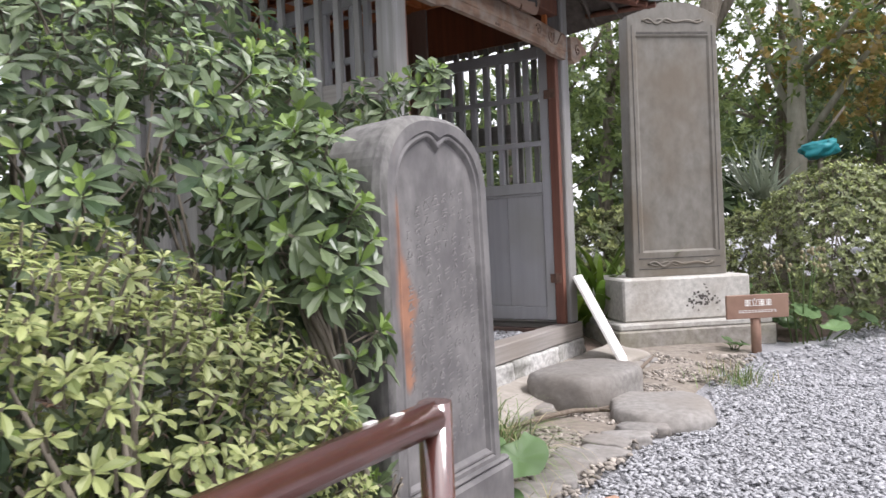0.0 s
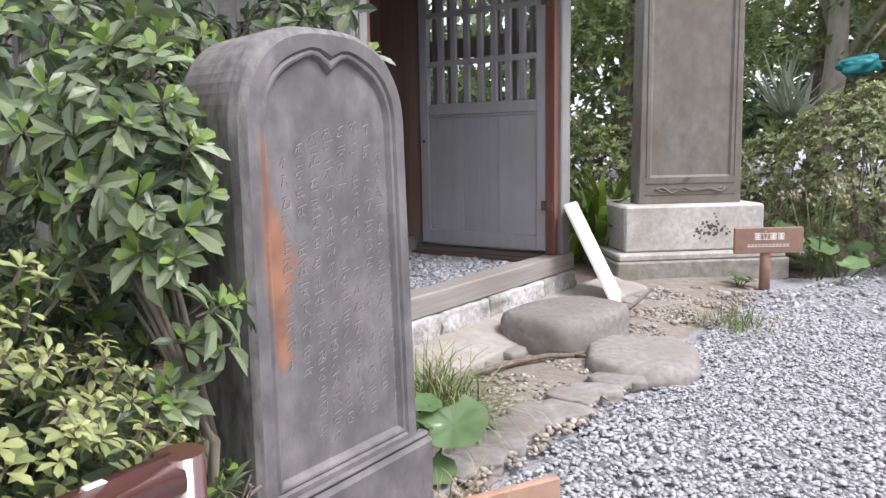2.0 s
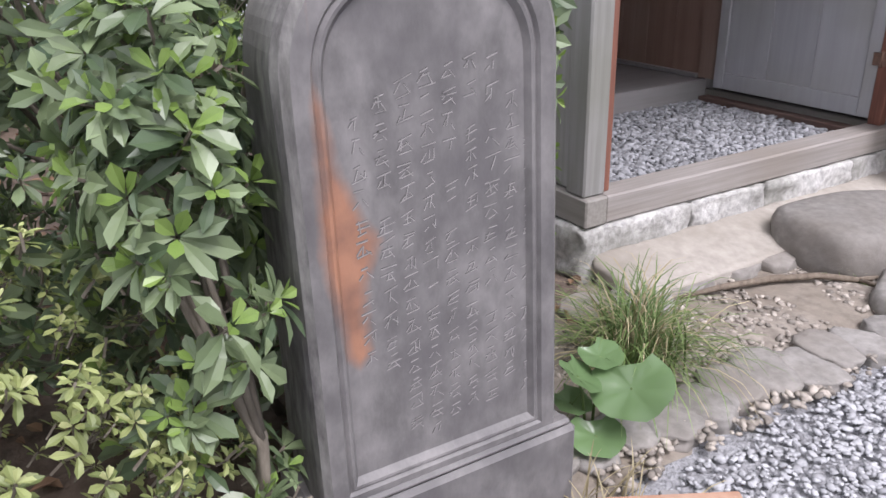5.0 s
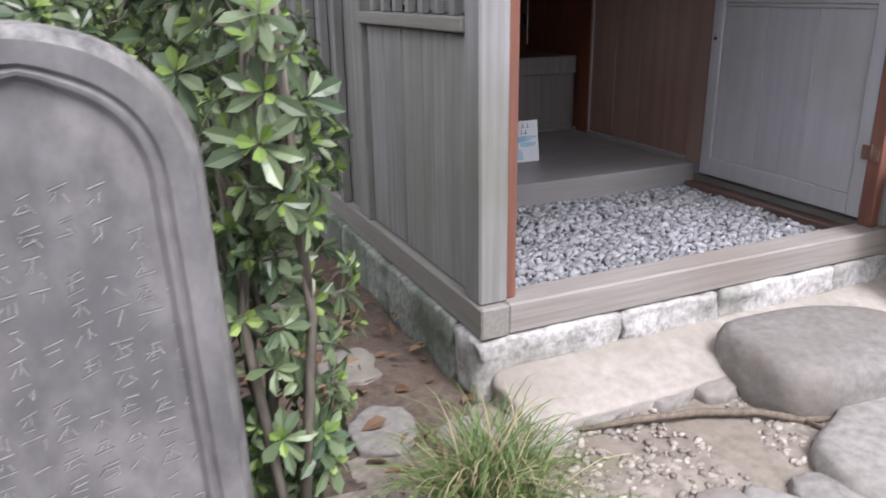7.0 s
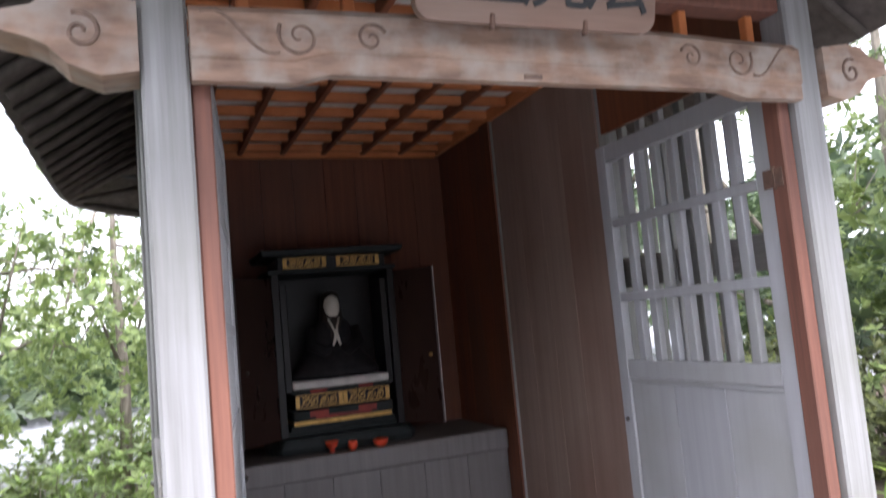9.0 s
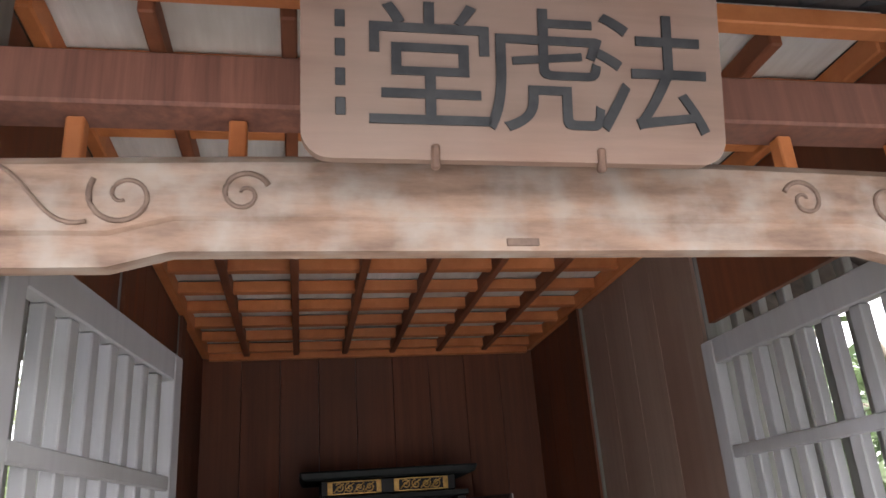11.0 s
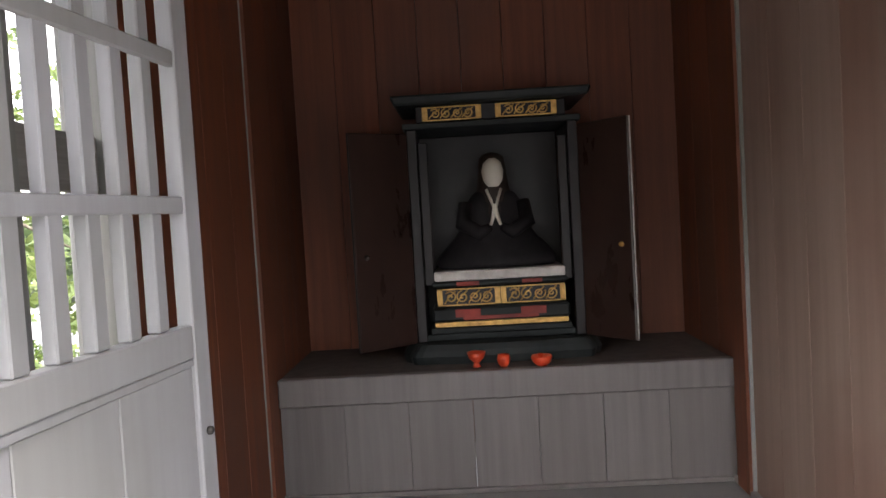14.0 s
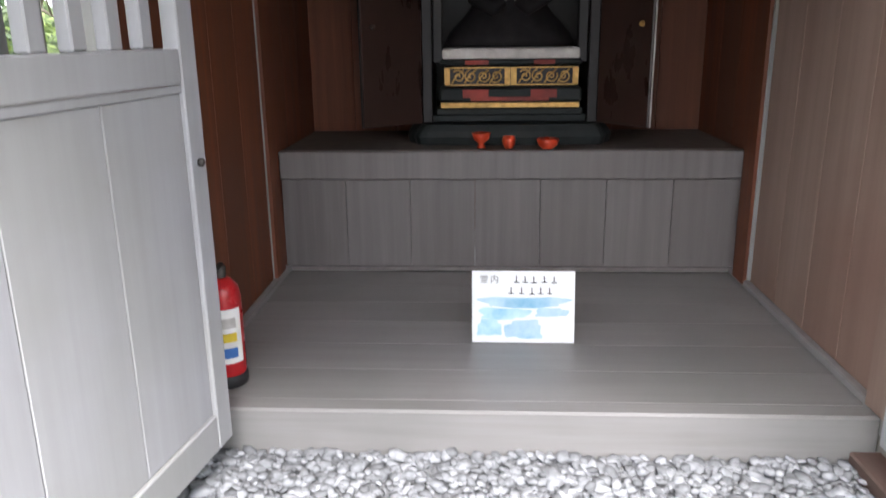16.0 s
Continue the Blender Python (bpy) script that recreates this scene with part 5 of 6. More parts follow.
for k, (x, y, prof) in enumerate(((-4.47, 4.172, [(0.018, 0), (0.014, 0.008), (0.01, 0.016), (0.028, 0.032), (0.036, 0.056), (0.033, 0.056), (0.02, 0.034)]),
                                  (-4.45, 4.274, [(0.014, 0), (0.022, 0.012), (0.026, 0.03), (0.022, 0.046), (0.019, 0.045), (0.012, 0.03)]),
                                  (-4.43, 4.415, [(0.018, 0), (0.034, 0.014), (0.041, 0.034), (0.037, 0.04), (0.03, 0.036), (0.015, 0.03)]))):
    bm = bmesh.new()
    lathe(bm, prof, (0, 0, 0), 20)
    cup = part("offering_cup", bm, CUP_RED, None, ("red lacquered stemmed cup on the altar shelf", "small round red lacquered cup on the altar shelf", "wide red lacquered bowl on the altar shelf")[k], category="cup", smooth=True)
    cup.matrix_basis = pose(x, y, 0.8185)
    tagged(cup, group="offering cups")

# ---- notice card on the platform ----
card = thing("notice_card", -3.71, 4.296, 0.36, 0, "white notice card with blue wash and dark writing on the platform", "card")
CM = pose(-3.705, 4.296, 0.362, 0, -9, 0)
part("sheet", slab((-0.002, -0.148, 0.0), (0.002, 0.148, 0.211), 0.0008, CM), PAPER, card)
rng = random.Random(5)
for k, (y0, y1, z0, z1) in enumerate(((-0.13, 0.135, 0.105, 0.135), (-0.135, 0.02, 0.07, 0.103), (0.03, 0.13, 0.078, 0.103), (-0.135, -0.06, 0.02, 0.068), (-0.055, 0.06, 0.012, 0.066))):
    bm = bmesh.new()
    n = 26
    vs = []
    for j in range(n):
        a = 6.283 * j / n
        w = 1 + 0.13 * math.sin(3 * a + k) + 0.08 * math.sin(7 * a)
        ca, sa = math.cos(a), math.sin(a)
        vs.append(bm.verts.new(CM @ Vector((0.0024 + 0.0001 * k, (y0 + y1) / 2 + (y1 - y0) / 2 * w * math.copysign(abs(ca) ** 0.6, ca) * 0.92, (z0 + z1) / 2 + (z1 - z0) / 2 * w * math.copysign(abs(sa) ** 0.6, sa)))))
    bm.faces.new(vs)
    part("blue_wash", bm, WASH, card)
for text, y, z in (("堂", -0.113, 0.185), ("内", -0.083, 0.185)):
    lettering("character", text, 0.026, CM @ Matrix.Translation((0.0024, y, z)) @ FACE_X, INK, card, 0.0003)
for y, z in ((-0.02, 0.186), (0.005, 0.186), (0.03, 0.185), (0.06, 0.186), (0.088, 0.185), (-0.035, 0.153), (-0.005, 0.153), (0.025, 0.152), (0.05, 0.153), (0.075, 0.153)):
    part("writing", slab((0.0021, y - 0.008, z - 0.009), (0.0027, y + 0.008, z - 0.0065), 0, CM), INK, card)
    part("writing", slab((0.0021, y - 0.0015, z - 0.01), (0.0027, y + 0.0015, z + 0.01), 0, CM), INK, card)
part("prop", slab((-0.07, -0.03, 0.0), (-0.003, 0.03, 0.012), 0.002, CM), SIGN_BROWN, card)

# ---- fire extinguisher ----
ext = thing("fire_extinguisher", -3.43, 3.52, 0.36, 0, "small red fire extinguisher with a printed label behind the door", "extinguisher")
def turned(name, prof, mat, label=""):
    bm = bmesh.new()
    lathe(bm, prof, (-3.43, 3.52, 0.361), 24)
    return part(name, bm, mat, ext, label, smooth=True)
turned("foot_ring", [(0.046, 0), (0.049, 0.004), (0.049, 0.028), (0.046, 0.032)], BLACK_PLASTIC)
body = turned("cylinder", [(0.044, 0.03), (0.047, 0.036), (0.047, 0.235), (0.042, 0.262), (0.026, 0.282), (0.014, 0.288)], EXT_RED)
turned("valve", [(0.014, 0.286), (0.016, 0.29), (0.016, 0.315), (0.009, 0.32)], IRON)
part("lever", slab((-3.44, 3.515, 0.675), (-3.36, 3.53, 0.685), 0.003), BLACK_PLASTIC, ext)
def wrap(name, z0, z1, mat, r, a0, a1):
    bm = bmesh.new()
    ring = [(-3.43 + r * math.cos(a0 + (a1 - a0) * k / 10), 3.52 + r * math.sin(a0 + (a1 - a0) * k / 10)) for k in range(11)]
    lo = [bm.verts.new((x, y, z0)) for x, y in ring]
    hi = [bm.verts.new((x, y, z1)) for x, y in ring]
    for k in range(10):
        bm.faces.new((lo[k], lo[k + 1], hi[k + 1], hi[k]))
    part(name, bm, mat, ext, smooth=True)
wrap("label", 0.43, 0.575, LETTER, 0.0476, -0.2, 1.3)
wrap("label_spot", 0.488, 0.512, YELLOW, 0.0481, 0.15, 0.95)
wrap("label_spot", 0.445, 0.472, BLUE_PRINT, 0.0481, 0.15, 0.95)
wrap("label_spot", 0.525, 0.552, CHIP, 0.0481, 0.15, 0.95)


# ---- foliage ----
def leaf_shape(length, width, lift, droop, yaw, base=0.0, z0=0.0):
    """Eight points of one folded leaf that grows from the axis at the angle yaw."""
    pts = []
    for s, w in ((0.0, 0.0), (0.38, 0.78), (0.72, 1.0), (1.0, 0.0)):
        r = base + length * s * math.cos(lift - droop * s * 0.5)
        z = z0 + length * s * math.sin(lift - droop * s * 0.5)
        if w:
            pts += [(r, width * w / 2, z + 0.12 * width), (r, 0, z - 0.08 * width), (r, -width * w / 2, z + 0.12 * width)]
        else:
            pts.append((r, 0, z))
    c, s = math.cos(yaw), math.sin(yaw)
    return [(x * c - y * s, x * s + y * c, z) for x, y, z in pts]


def plain_leaf(length, width, lift, yaw, z0):
    """Four points of a small leaf for growth that stands far off."""
    c, s = math.cos(yaw), math.sin(yaw)
    r, z = length * math.cos(lift), length * math.sin(lift)
    pts = [(0, 0, 0), (0.45 * r, width / 2, 0.5 * z), (r, 0, z * 0.8), (0.45 * r, -width / 2, 0.5 * z)]
    return [(x * c - y * s, x * s + y * c, h + z0) for x, y, h in pts]


LEAF_FACES = [(0, 2, 1), (0, 3, 2), (1, 2, 5, 4), (2, 3, 6, 5), (4, 5, 7), (5, 6, 7)]


def rosette(old, young, length, width, seed, stem=0.0, plain=False):
    """A sprig: a whorl of grown leaves below, young ones on top. Gives points, faces and slots."""
    rng = random.Random(seed)
    v, f, slot = [], [], []
    for k in range(old + young):
        top = k >= old
        if plain:
            q = plain_leaf(length * rng.uniform(0.7, 1.2), width * rng.uniform(0.9, 1.3), rng.uniform(0.6, 1.1) if top else rng.uniform(-0.3, 0.6), 2.4 * k + rng.uniform(-0.4, 0.4), length * rng.uniform(-0.2, 0.25))
            f += [(len(v), len(v) + 3, len(v) + 2, len(v) + 1)]
            slot += [1 if top else 0]
            v += q
            continue
        q = leaf_shape(length * (rng.uniform(0.5, 0.7) if top else rng.uniform(0.85, 1.2)), width * (0.75 if top else rng.uniform(0.85, 1.15)),
                       rng.uniform(0.75, 1.15) if top else rng.uniform(-0.15, 0.55), rng.uniform(0.2, 0.9),
                       2.4 * k + rng.uniform(-0.3, 0.3), length * 0.04, length * (0.22 if top else rng.uniform(-0.2, 0.15)))
        f += [tuple(i + len(v) for i in face) for face in LEAF_FACES]
        slot += [1 if top else 0] * len(LEAF_FACES)
        v += q
    if stem:
        n = len(v)
        for z in (-stem, length * 0.15):
            v += [(0.0025 * math.cos(a), 0.0025 * math.sin(a), z) for a in (0, 2.1, 4.2)]
        f += [(n, n + 1, n + 4, n + 3), (n + 1, n + 2, n + 5, n + 4), (n + 2, n, n + 3, n + 5)]
        slot += [2] * 3
    return np.array(v), f, slot


def spread(templates, pos, up, scale, seed):
    """Puts a template at every place, its axis along up. Gives points, faces and slots of one mesh."""
    rng = np.random.default_rng(seed)
    up = up / np.linalg.norm(up, axis=1, keepdims=True)
    side = np.cross(up, rng.normal(size=up.shape))
    side /= np.linalg.norm(side, axis=1, keepdims=True)
    third = np.cross(up, side)
    pick = rng.integers(0, len(templates), len(pos))
    V, F, S, base = [], [], [], 0
    for k, (tv, tf, ts) in enumerate(templates):
        ids = np.nonzero(pick == k)[0]
        if not len(ids):
            continue
        q = (tv[None, :, 0:1] * side[ids][:, None] + tv[None, :, 1:2] * third[ids][:, None] + tv[None, :, 2:3] * up[ids][:, None]) * scale[ids][:, None, None] + pos[ids][:, None]
        V.append(q.reshape(-1, 3))
        for i in range(len(ids)):
            o = base + i * len(tv)
            F += [tuple(j + o for j in face) for face in tf]
            S += ts
        base += len(ids) * len(tv)
    return np.concatenate(V), F, S


def leafy(name, data, mats, parent=None, label="", kind="", category=""):
    V, F, S = data
    if parent:
        inv = placed(parent).inverted()
        V = V @ np.array(inv.to_3x3()).T + np.array(inv.translation)
    me = bpy.data.meshes.new(name)
    me.from_pydata(V.tolist(), [], F)
    ob = link(name, me, mats, parent, label, kind=kind, category=category)
    me.polygons.foreach_set("material_index", S)
    me.update()
    return ob


def on_blobs(blobs, count, seed, depth=0.18, avoid=None, floor=0.03):
    """Places on and just inside the skin of joined, uneven ellipsoids, with outward directions."""
    rng = np.random.default_rng(seed)
    area = np.array([(r[0] * r[1] + r[0] * r[2] + r[1] * r[2]) for c, r in blobs])
    P, U = [], []
    for (c, r), n in zip(blobs, (count * area / area.sum()).astype(int)):
        d = rng.normal(size=(n, 3))
        d /= np.linalg.norm(d, axis=1, keepdims=True)
        lump = np.array([noise.fractal(Vector((*(3.0 * x),)) + Vector(c), 1, 2, 3) for x in d])
        k = 1 + 0.13 * lump - depth * rng.random(n) ** 2
        p = np.array(c) + d * np.array(r) * k[:, None]
        u = d / np.array(r)
        u /= np.linalg.norm(u, axis=1, keepdims=True)
        keep = p[:, 2] > floor
        for c2, r2 in blobs:
            if c2 is not c:
                keep &= (((p - np.array(c2)) / np.array(r2)) ** 2).sum(1) > 0.72
        if avoid is not None:
            keep &= ~avoid(p)
        P.append(p[keep]), U.append(u[keep])
    return np.concatenate(P), np.concatenate(U)


def bush(name, blobs, count, leaf, seed, mats, label, category="shrub", depth=0.18, avoid=None, stems=8, old=7, young=3, size=(0.8, 1.2), rise=0.7, kind="", singles=0, plain=False):
    centre = np.mean([c for c, r in blobs], axis=0)
    ob = thing(name, centre[0], centre[1], 0.0, 0, label, category, kind=kind)
    P, U = on_blobs(blobs, count, seed, depth, avoid)
    rng = np.random.default_rng(seed + 1)
    up = U + np.array((0, 0, rise)) + rng.normal(0, 0.25, U.shape)
    sc = rng.uniform(*size, len(P))
    temps = [rosette(old, young if k != 2 else 0, leaf[0], leaf[1], seed + 7 * k, leaf[0], plain) for k in range(4)]
    if singles:
        # the sprigs that stand nearest to the path are parts of their own
        order = np.argsort(-(P[:, 0] + 0.12 * rng.random(len(P))))
        near, rest = order[:singles], order[singles:]
        meshes = []
        for tv, tf, ts in temps:
            me = bpy.data.meshes.new("sprig")
            me.from_pydata(tv.tolist(), [], tf)
            for m in mats:
                me.materials.append(m)
            me.polygons.foreach_set("material_index", ts)
            me.update()
            meshes.append(me)
        inv = placed(ob).inverted()
        for i in near:
            o = new("sprig", meshes[int(rng.integers(0, 4))])
            o.parent = ob
            q = Vector(up[i]).to_track_quat("Z", "X")
            o.matrix_basis = inv @ Matrix.LocRotScale(Vector(P[i]), q @ Euler((0, 0, rng.uniform(0, 6.28))).to_quaternion(), Vector((sc[i],) * 3))
    else:
        rest = np.arange(len(P))
    leafy("foliage", spread(temps, P[rest], up[rest], sc[rest], seed), mats, ob, kind="stuff")
    bm = bmesh.new()
    r2 = random.Random(seed)
    for k in range(stems):
        c, r = blobs[k % len(blobs)]
        foot = Vector((c[0] + r2.uniform(-0.35, 0.35) * r[0], c[1] + r2.uniform(-0.35, 0.35) * r[1], -0.03))
        tip = Vector((c[0] + r2.uniform(-0.5, 0.5) * r[0], c[1] + r2.uniform(-0.5, 0.5) * r[1], c[2] + r[2] * r2.uniform(-0.1, 0.5)))
        mid = (foot + tip) / 2 + Vector((r2.uniform(-0.08, 0.08), r2.uniform(-0.08, 0.08), 0.05))
        tube(bm, [foot, mid, tip], [0.014, 0.01, 0.004], 6)
        for _ in range(4):
            t = tip + Vector((r2.uniform(-0.4, 0.4) * r[0], r2.uniform(-0.4, 0.4) * r[1], r2.uniform(-0.2, 0.35) * r[2]))
            tube(bm, [mid, (mid + t) / 2 + Vector((0, 0, 0.03)), t], [0.008, 0.006, 0.003], 5)
    part("branchwork", bm, BARK, ob, kind="stuff")
    return ob


def clear_of_stones(p):
    stone_hit = (p[:, 0] > -1.53) & (p[:, 0] < -1.25) & (p[:, 1] > 1.995) & (p[:, 1] < 2.6) & (p[:, 2] < 1.24)
    lump = np.array([noise.noise(Vector(q) * 5) for q in p])
    low = (p[:, 2] < 0.62) & (p[:, 0] > -1.8) & (p[:, 1] > 1.6) & (p[:, 1] < 2.4)
    gap = (lump > np.where(low, -0.14, 0.2)) & (p[:, 1] > 1.6)
    return stone_hit | gap | (p[:, 1] > 3.2) | (p[:, 0] > -0.97) | ((p[:, 0] > -1.36) & (p[:, 1] > 2.1))


bush("azalea_hedge", [((-1.75, -0.1, 0.42), (0.75, 0.9, 0.56)), ((-1.55, 0.95, 0.42), (0.6, 1.0, 0.58)), ((-1.34, 1.38, 0.32), (0.37, 0.47, 0.53)), ((-2.6, 0.4, 0.36), (0.7, 1.2, 0.46))], 10300, (0.027, 0.0115), 21, [AZALEA, AZALEA_YOUNG, BARK],
     "clipped azalea hedge with small pale green leaves behind the handrail", "hedge", 0.2, clear_of_stones, 12, 5, 3, (0.75, 1.3), 0.8)
bush("broadleaf_shrub", [((-2.35, 1.95, 0.95), (0.78, 0.85, 0.8)), ((-1.8, 2.62, 0.7), (0.2, 0.19, 0.72)), ((-1.27, 1.99, 0.35), (0.07, 0.08, 0.12)), ((-1.6, 2.64, 1.1), (0.09, 0.08, 0.38)), ((-2.9, 0.7, 1.05), (0.9, 0.95, 0.85)), ((-1.43, 1.89, 0.58), (0.2, 0.14, 0.6)), ((-1.95, 2.15, 0.7), (0.38, 0.5, 0.68))], 6000, (0.057, 0.0225), 33, [LAUREL, LAUREL_YOUNG, BARK],
     "tall glossy evergreen shrub growing round the stele", "shrub", 0.34, clear_of_stones, 16, 7, 3, (0.6, 1.3), 0.5, singles=140)
bush("clipped_hedge", [((-0.95, 8.15, 0.55), (0.75, 0.95, 0.82)), ((-1.75, 8.45, 0.4), (0.5, 0.5, 0.62)), ((0.25, 9.7, 0.65), (1.1, 1.3, 0.95)), ((1.9, 11.4, 0.8), (1.5, 1.4, 1.1))], 15500, (0.042, 0.019), 41, [HEDGE_LEAF, AZALEA, BARK],
     "rounded clipped azalea hedge along the gravel", "hedge", 0.1, None, 10, 6, 3, (0.8, 1.4), 0.5, plain=True)
bush("clipped_hedge", [((-3.3, 9.0, 0.45), (1.2, 0.8, 0.65)), ((-5.2, 8.6, 0.5), (1.2, 0.9, 0.7))], 4200, (0.06, 0.025), 43, [HEDGE_LEAF, AZALEA_YOUNG, BARK],
     "low yellow-green hedge behind the tall stele", "hedge", 0.15, None, 8, 7, 4, (0.8, 1.4), 0.6, plain=True)


def blades(name, x, y, count, length, width, spread_out, mats, seed, label, category="grass", arch=1.0, z=0.0, dry=0.25, erect=0.5):
    """A tuft of arching blades."""
    ob = thing(name, x, y, z, 0, label, category)
    rng = random.Random(seed)
    V, F, S = [], [], []
    for _ in range(count):
        a = rng.uniform(0, 6.283)
        L = length * rng.uniform(0.6, 1.15)
        e = rng.uniform(erect, 1.5)
        w = width * rng.uniform(0.7, 1.2)
        fx, fy = rng.gauss(0, spread_out * 0.3), rng.gauss(0, spread_out * 0.3)
        n = 6
        o = len(V)
        px, pz = 0.0, -0.01
        for k in range(n + 1):
            s = k / n
            ww = w * (1 - s) ** 0.6 * (0.7 + 0.6 * min(1, s * 3)) / 2 + 0.0002
            V.append((fx + px * math.cos(a) - ww * math.sin(a), fy + px * math.sin(a) + ww * math.cos(a), max(0.004, pz)))
            V.append((fx + px * math.cos(a) + ww * math.sin(a), fy + px * math.sin(a) - ww * math.cos(a), max(0.004, pz)))
            ang = e - arch * 1.7 * s * s
            px += L / n * math.cos(ang)
            pz += L / n * math.sin(ang)
        slot = 1 if rng.random() < dry else 0
        for k in range(n):
            F.append((o + 2 * k, o + 2 * k + 1, o + 2 * k + 3, o + 2 * k + 2))
            S.append(slot)
    V = np.array(V) + np.array((x, y, z))
    leafy("foliage", (V, F, S), mats, ob, kind="stuff")
    return ob


blades("sedge_tuft", -1.68, 3.1, 560, 0.38, 0.0045, 0.16, [BLADE, DRY_BLADE], 3, "arching green sedge tuft with dry tips before the hall", arch=1.3, dry=0.27, z=0.02)
blades("grass_tuft", -1.27, 5.1, 170, 0.16, 0.004, 0.3, [BLADE, DRY_BLADE], 4, "small fine grass tuft at the gravel's edge", arch=0.7, z=0.0)
blades("grass_tuft", -1.72, 4.12, 60, 0.09, 0.003, 0.1, [BLADE, DRY_BLADE], 6, "small fine grass tuft beside the stepping stone", arch=0.7, z=0.02)
blades("grass_tuft", -1.27, 2.62, 46, 0.24, 0.004, 0.2, [DRY_BLADE, DRY_BLADE], 7, "dry pale grass wisps at the foot of the stele", arch=1.0, z=0.0)
blades("aspidistra_clump", -2.62, 6.75, 70, 0.95, 0.085, 0.5, [STRAP, STRAP], 8, "broad yellow-green strap-leaved clump beside the tall stele", "plant", arch=0.75, erect=0.8)
blades("aspidistra_clump", -3.2, 6.5, 40, 0.75, 0.08, 0.45, [STRAP, STRAP], 9, "broad yellow-green strap-leaved clump beside the hall", "plant", arch=0.75, erect=0.8)
blades("sword_leaf_plant", -1.9, 9.5, 60, 0.75, 0.045, 0.2, [SILVER_BLADE, SILVER_BLADE], 10, "silvery sword-leaved plant behind the hedge", "plant", arch=0.1, z=1.15, erect=0.2)


def round_leaves(name, x, y, leaves, seed, label, z=0.0):
    """A leopard plant: cupped round leaves on stalks."""
    ob = thing(name, x, y, z, 0, label, "plant")
    rng = random.Random(seed)
    for dx, dy, h, r in leaves:
        bm = bmesh.new()
        n = 22
        tilt = (rng.uniform(-25, 15), rng.uniform(5, 35))
        m = pose(x + dx, y + dy, z + h, tilt[0], tilt[1], rng.uniform(-40, 40))
        mid = bm.verts.new(m @ Vector((0, 0, -0.14 * r)))
        rings = []
        for rr, lift in ((0.4, -0.05), (0.75, 0.04), (1.0, 0.05)):
            rings.append([bm.verts.new(m @ Vector((r * rr * (1 + 0.05 * math.sin(5 * a)) * math.cos(a) * (0.9 if abs(a - math.pi) > 0.35 else 0.9 - 0.35 * rr), r * rr * math.sin(a), r * (lift + 0.05 * rr * math.sin(7 * a + seed))))) for a in (6.283 * k / n for k in range(n))])
        for k in range(n):
            bm.faces.new((mid, rings[0][k], rings[0][(k + 1) % n]))
        for p, q in zip(rings, rings[1:]):
            for k in range(n):
                bm.faces.new((p[k], q[k], q[(k + 1) % n], p[(k + 1) % n]))
        lf = part("leaf", bm, BROAD, ob, smooth=True)
        bm = bmesh.new()
        tube(bm, [(x + dx * 0.2, y + dy * 0.2, z - 0.01), (x + dx * 0.7, y + dy * 0.7, z + h * 0.7), m @ Vector((0, 0, -0.13 * r))], 0.004, 6)
        part("stalk", bm, BLADE, lf)
    return ob


round_leaves("leopard_plant", -1.5, 2.78, [(0.07, 0.06, 0.17, 0.1), (0.0, -0.04, 0.2, 0.07), (-0.03, 0.05, 0.21, 0.06), (0.06, -0.03, 0.06, 0.07), (-0.04, -0.03, 0.1, 0.06)], 2, "glossy round-leaved leopard plant at the stele's foot", 0.01)
rng = random.Random(12)
round_leaves("leopard_plant", -1.02, 7.0, [(rng.uniform(-0.35, 0.3), rng.uniform(-0.25, 0.3), rng.uniform(0.1, 0.28), rng.uniform(0.07, 0.12)) for _ in range(16)], 5, "glossy round-leaved leopard plant behind the sign", 0.0)
round_leaves("leopard_plant", -1.45, 6.95, [(rng.uniform(-0.2, 0.25), rng.uniform(-0.1, 0.3), rng.uniform(0.2, 0.42), rng.uniform(0.07, 0.12)) for _ in range(9)], 6, "glossy round-leaved leopard plant beside the pale base", 0.0)
round_leaves("leopard_plant", -1.5, 6.22, [(rng.uniform(-0.12, 0.1), rng.uniform(-0.08, 0.1), rng.uniform(0.04, 0.09), rng.uniform(0.035, 0.05)) for _ in range(6)], 7, "small round-leaved seedling by the plinth", 0.01)

fl = thing("budding_plant", -1.15, 6.85, 0.0, 0, "tall stalks with brown buds behind the sign", "plant")
for k in range(5):
    bm = bmesh.new()
    dx, dy, h = rng.uniform(-0.12, 0.16), rng.uniform(-0.1, 0.1), rng.uniform(0.55, 0.72)
    top = Vector((-1.15 + dx * 1.6, 6.85 + dy * 1.6, h))
    tube(bm, [(-1.15 + dx * 0.5, 6.85 + dy * 0.5, -0.02), (-1.15 + dx, 6.85 + dy, h * 0.6), top], [0.007, 0.006, 0.004], 6)
    st = part("stalk", bm, BLADE, fl)
    for j in range(6):
        c = top + Vector((rng.uniform(-0.06, 0.06), rng.uniform(-0.06, 0.06), rng.uniform(-0.08, 0.03)))
        bm = lathe(bmesh.new(), [(0.003, -0.016), (0.012, -0.006), (0.013, 0.006), (0.005, 0.018)], c, 8)
        part("bud", bm, DRY_BLADE, st)


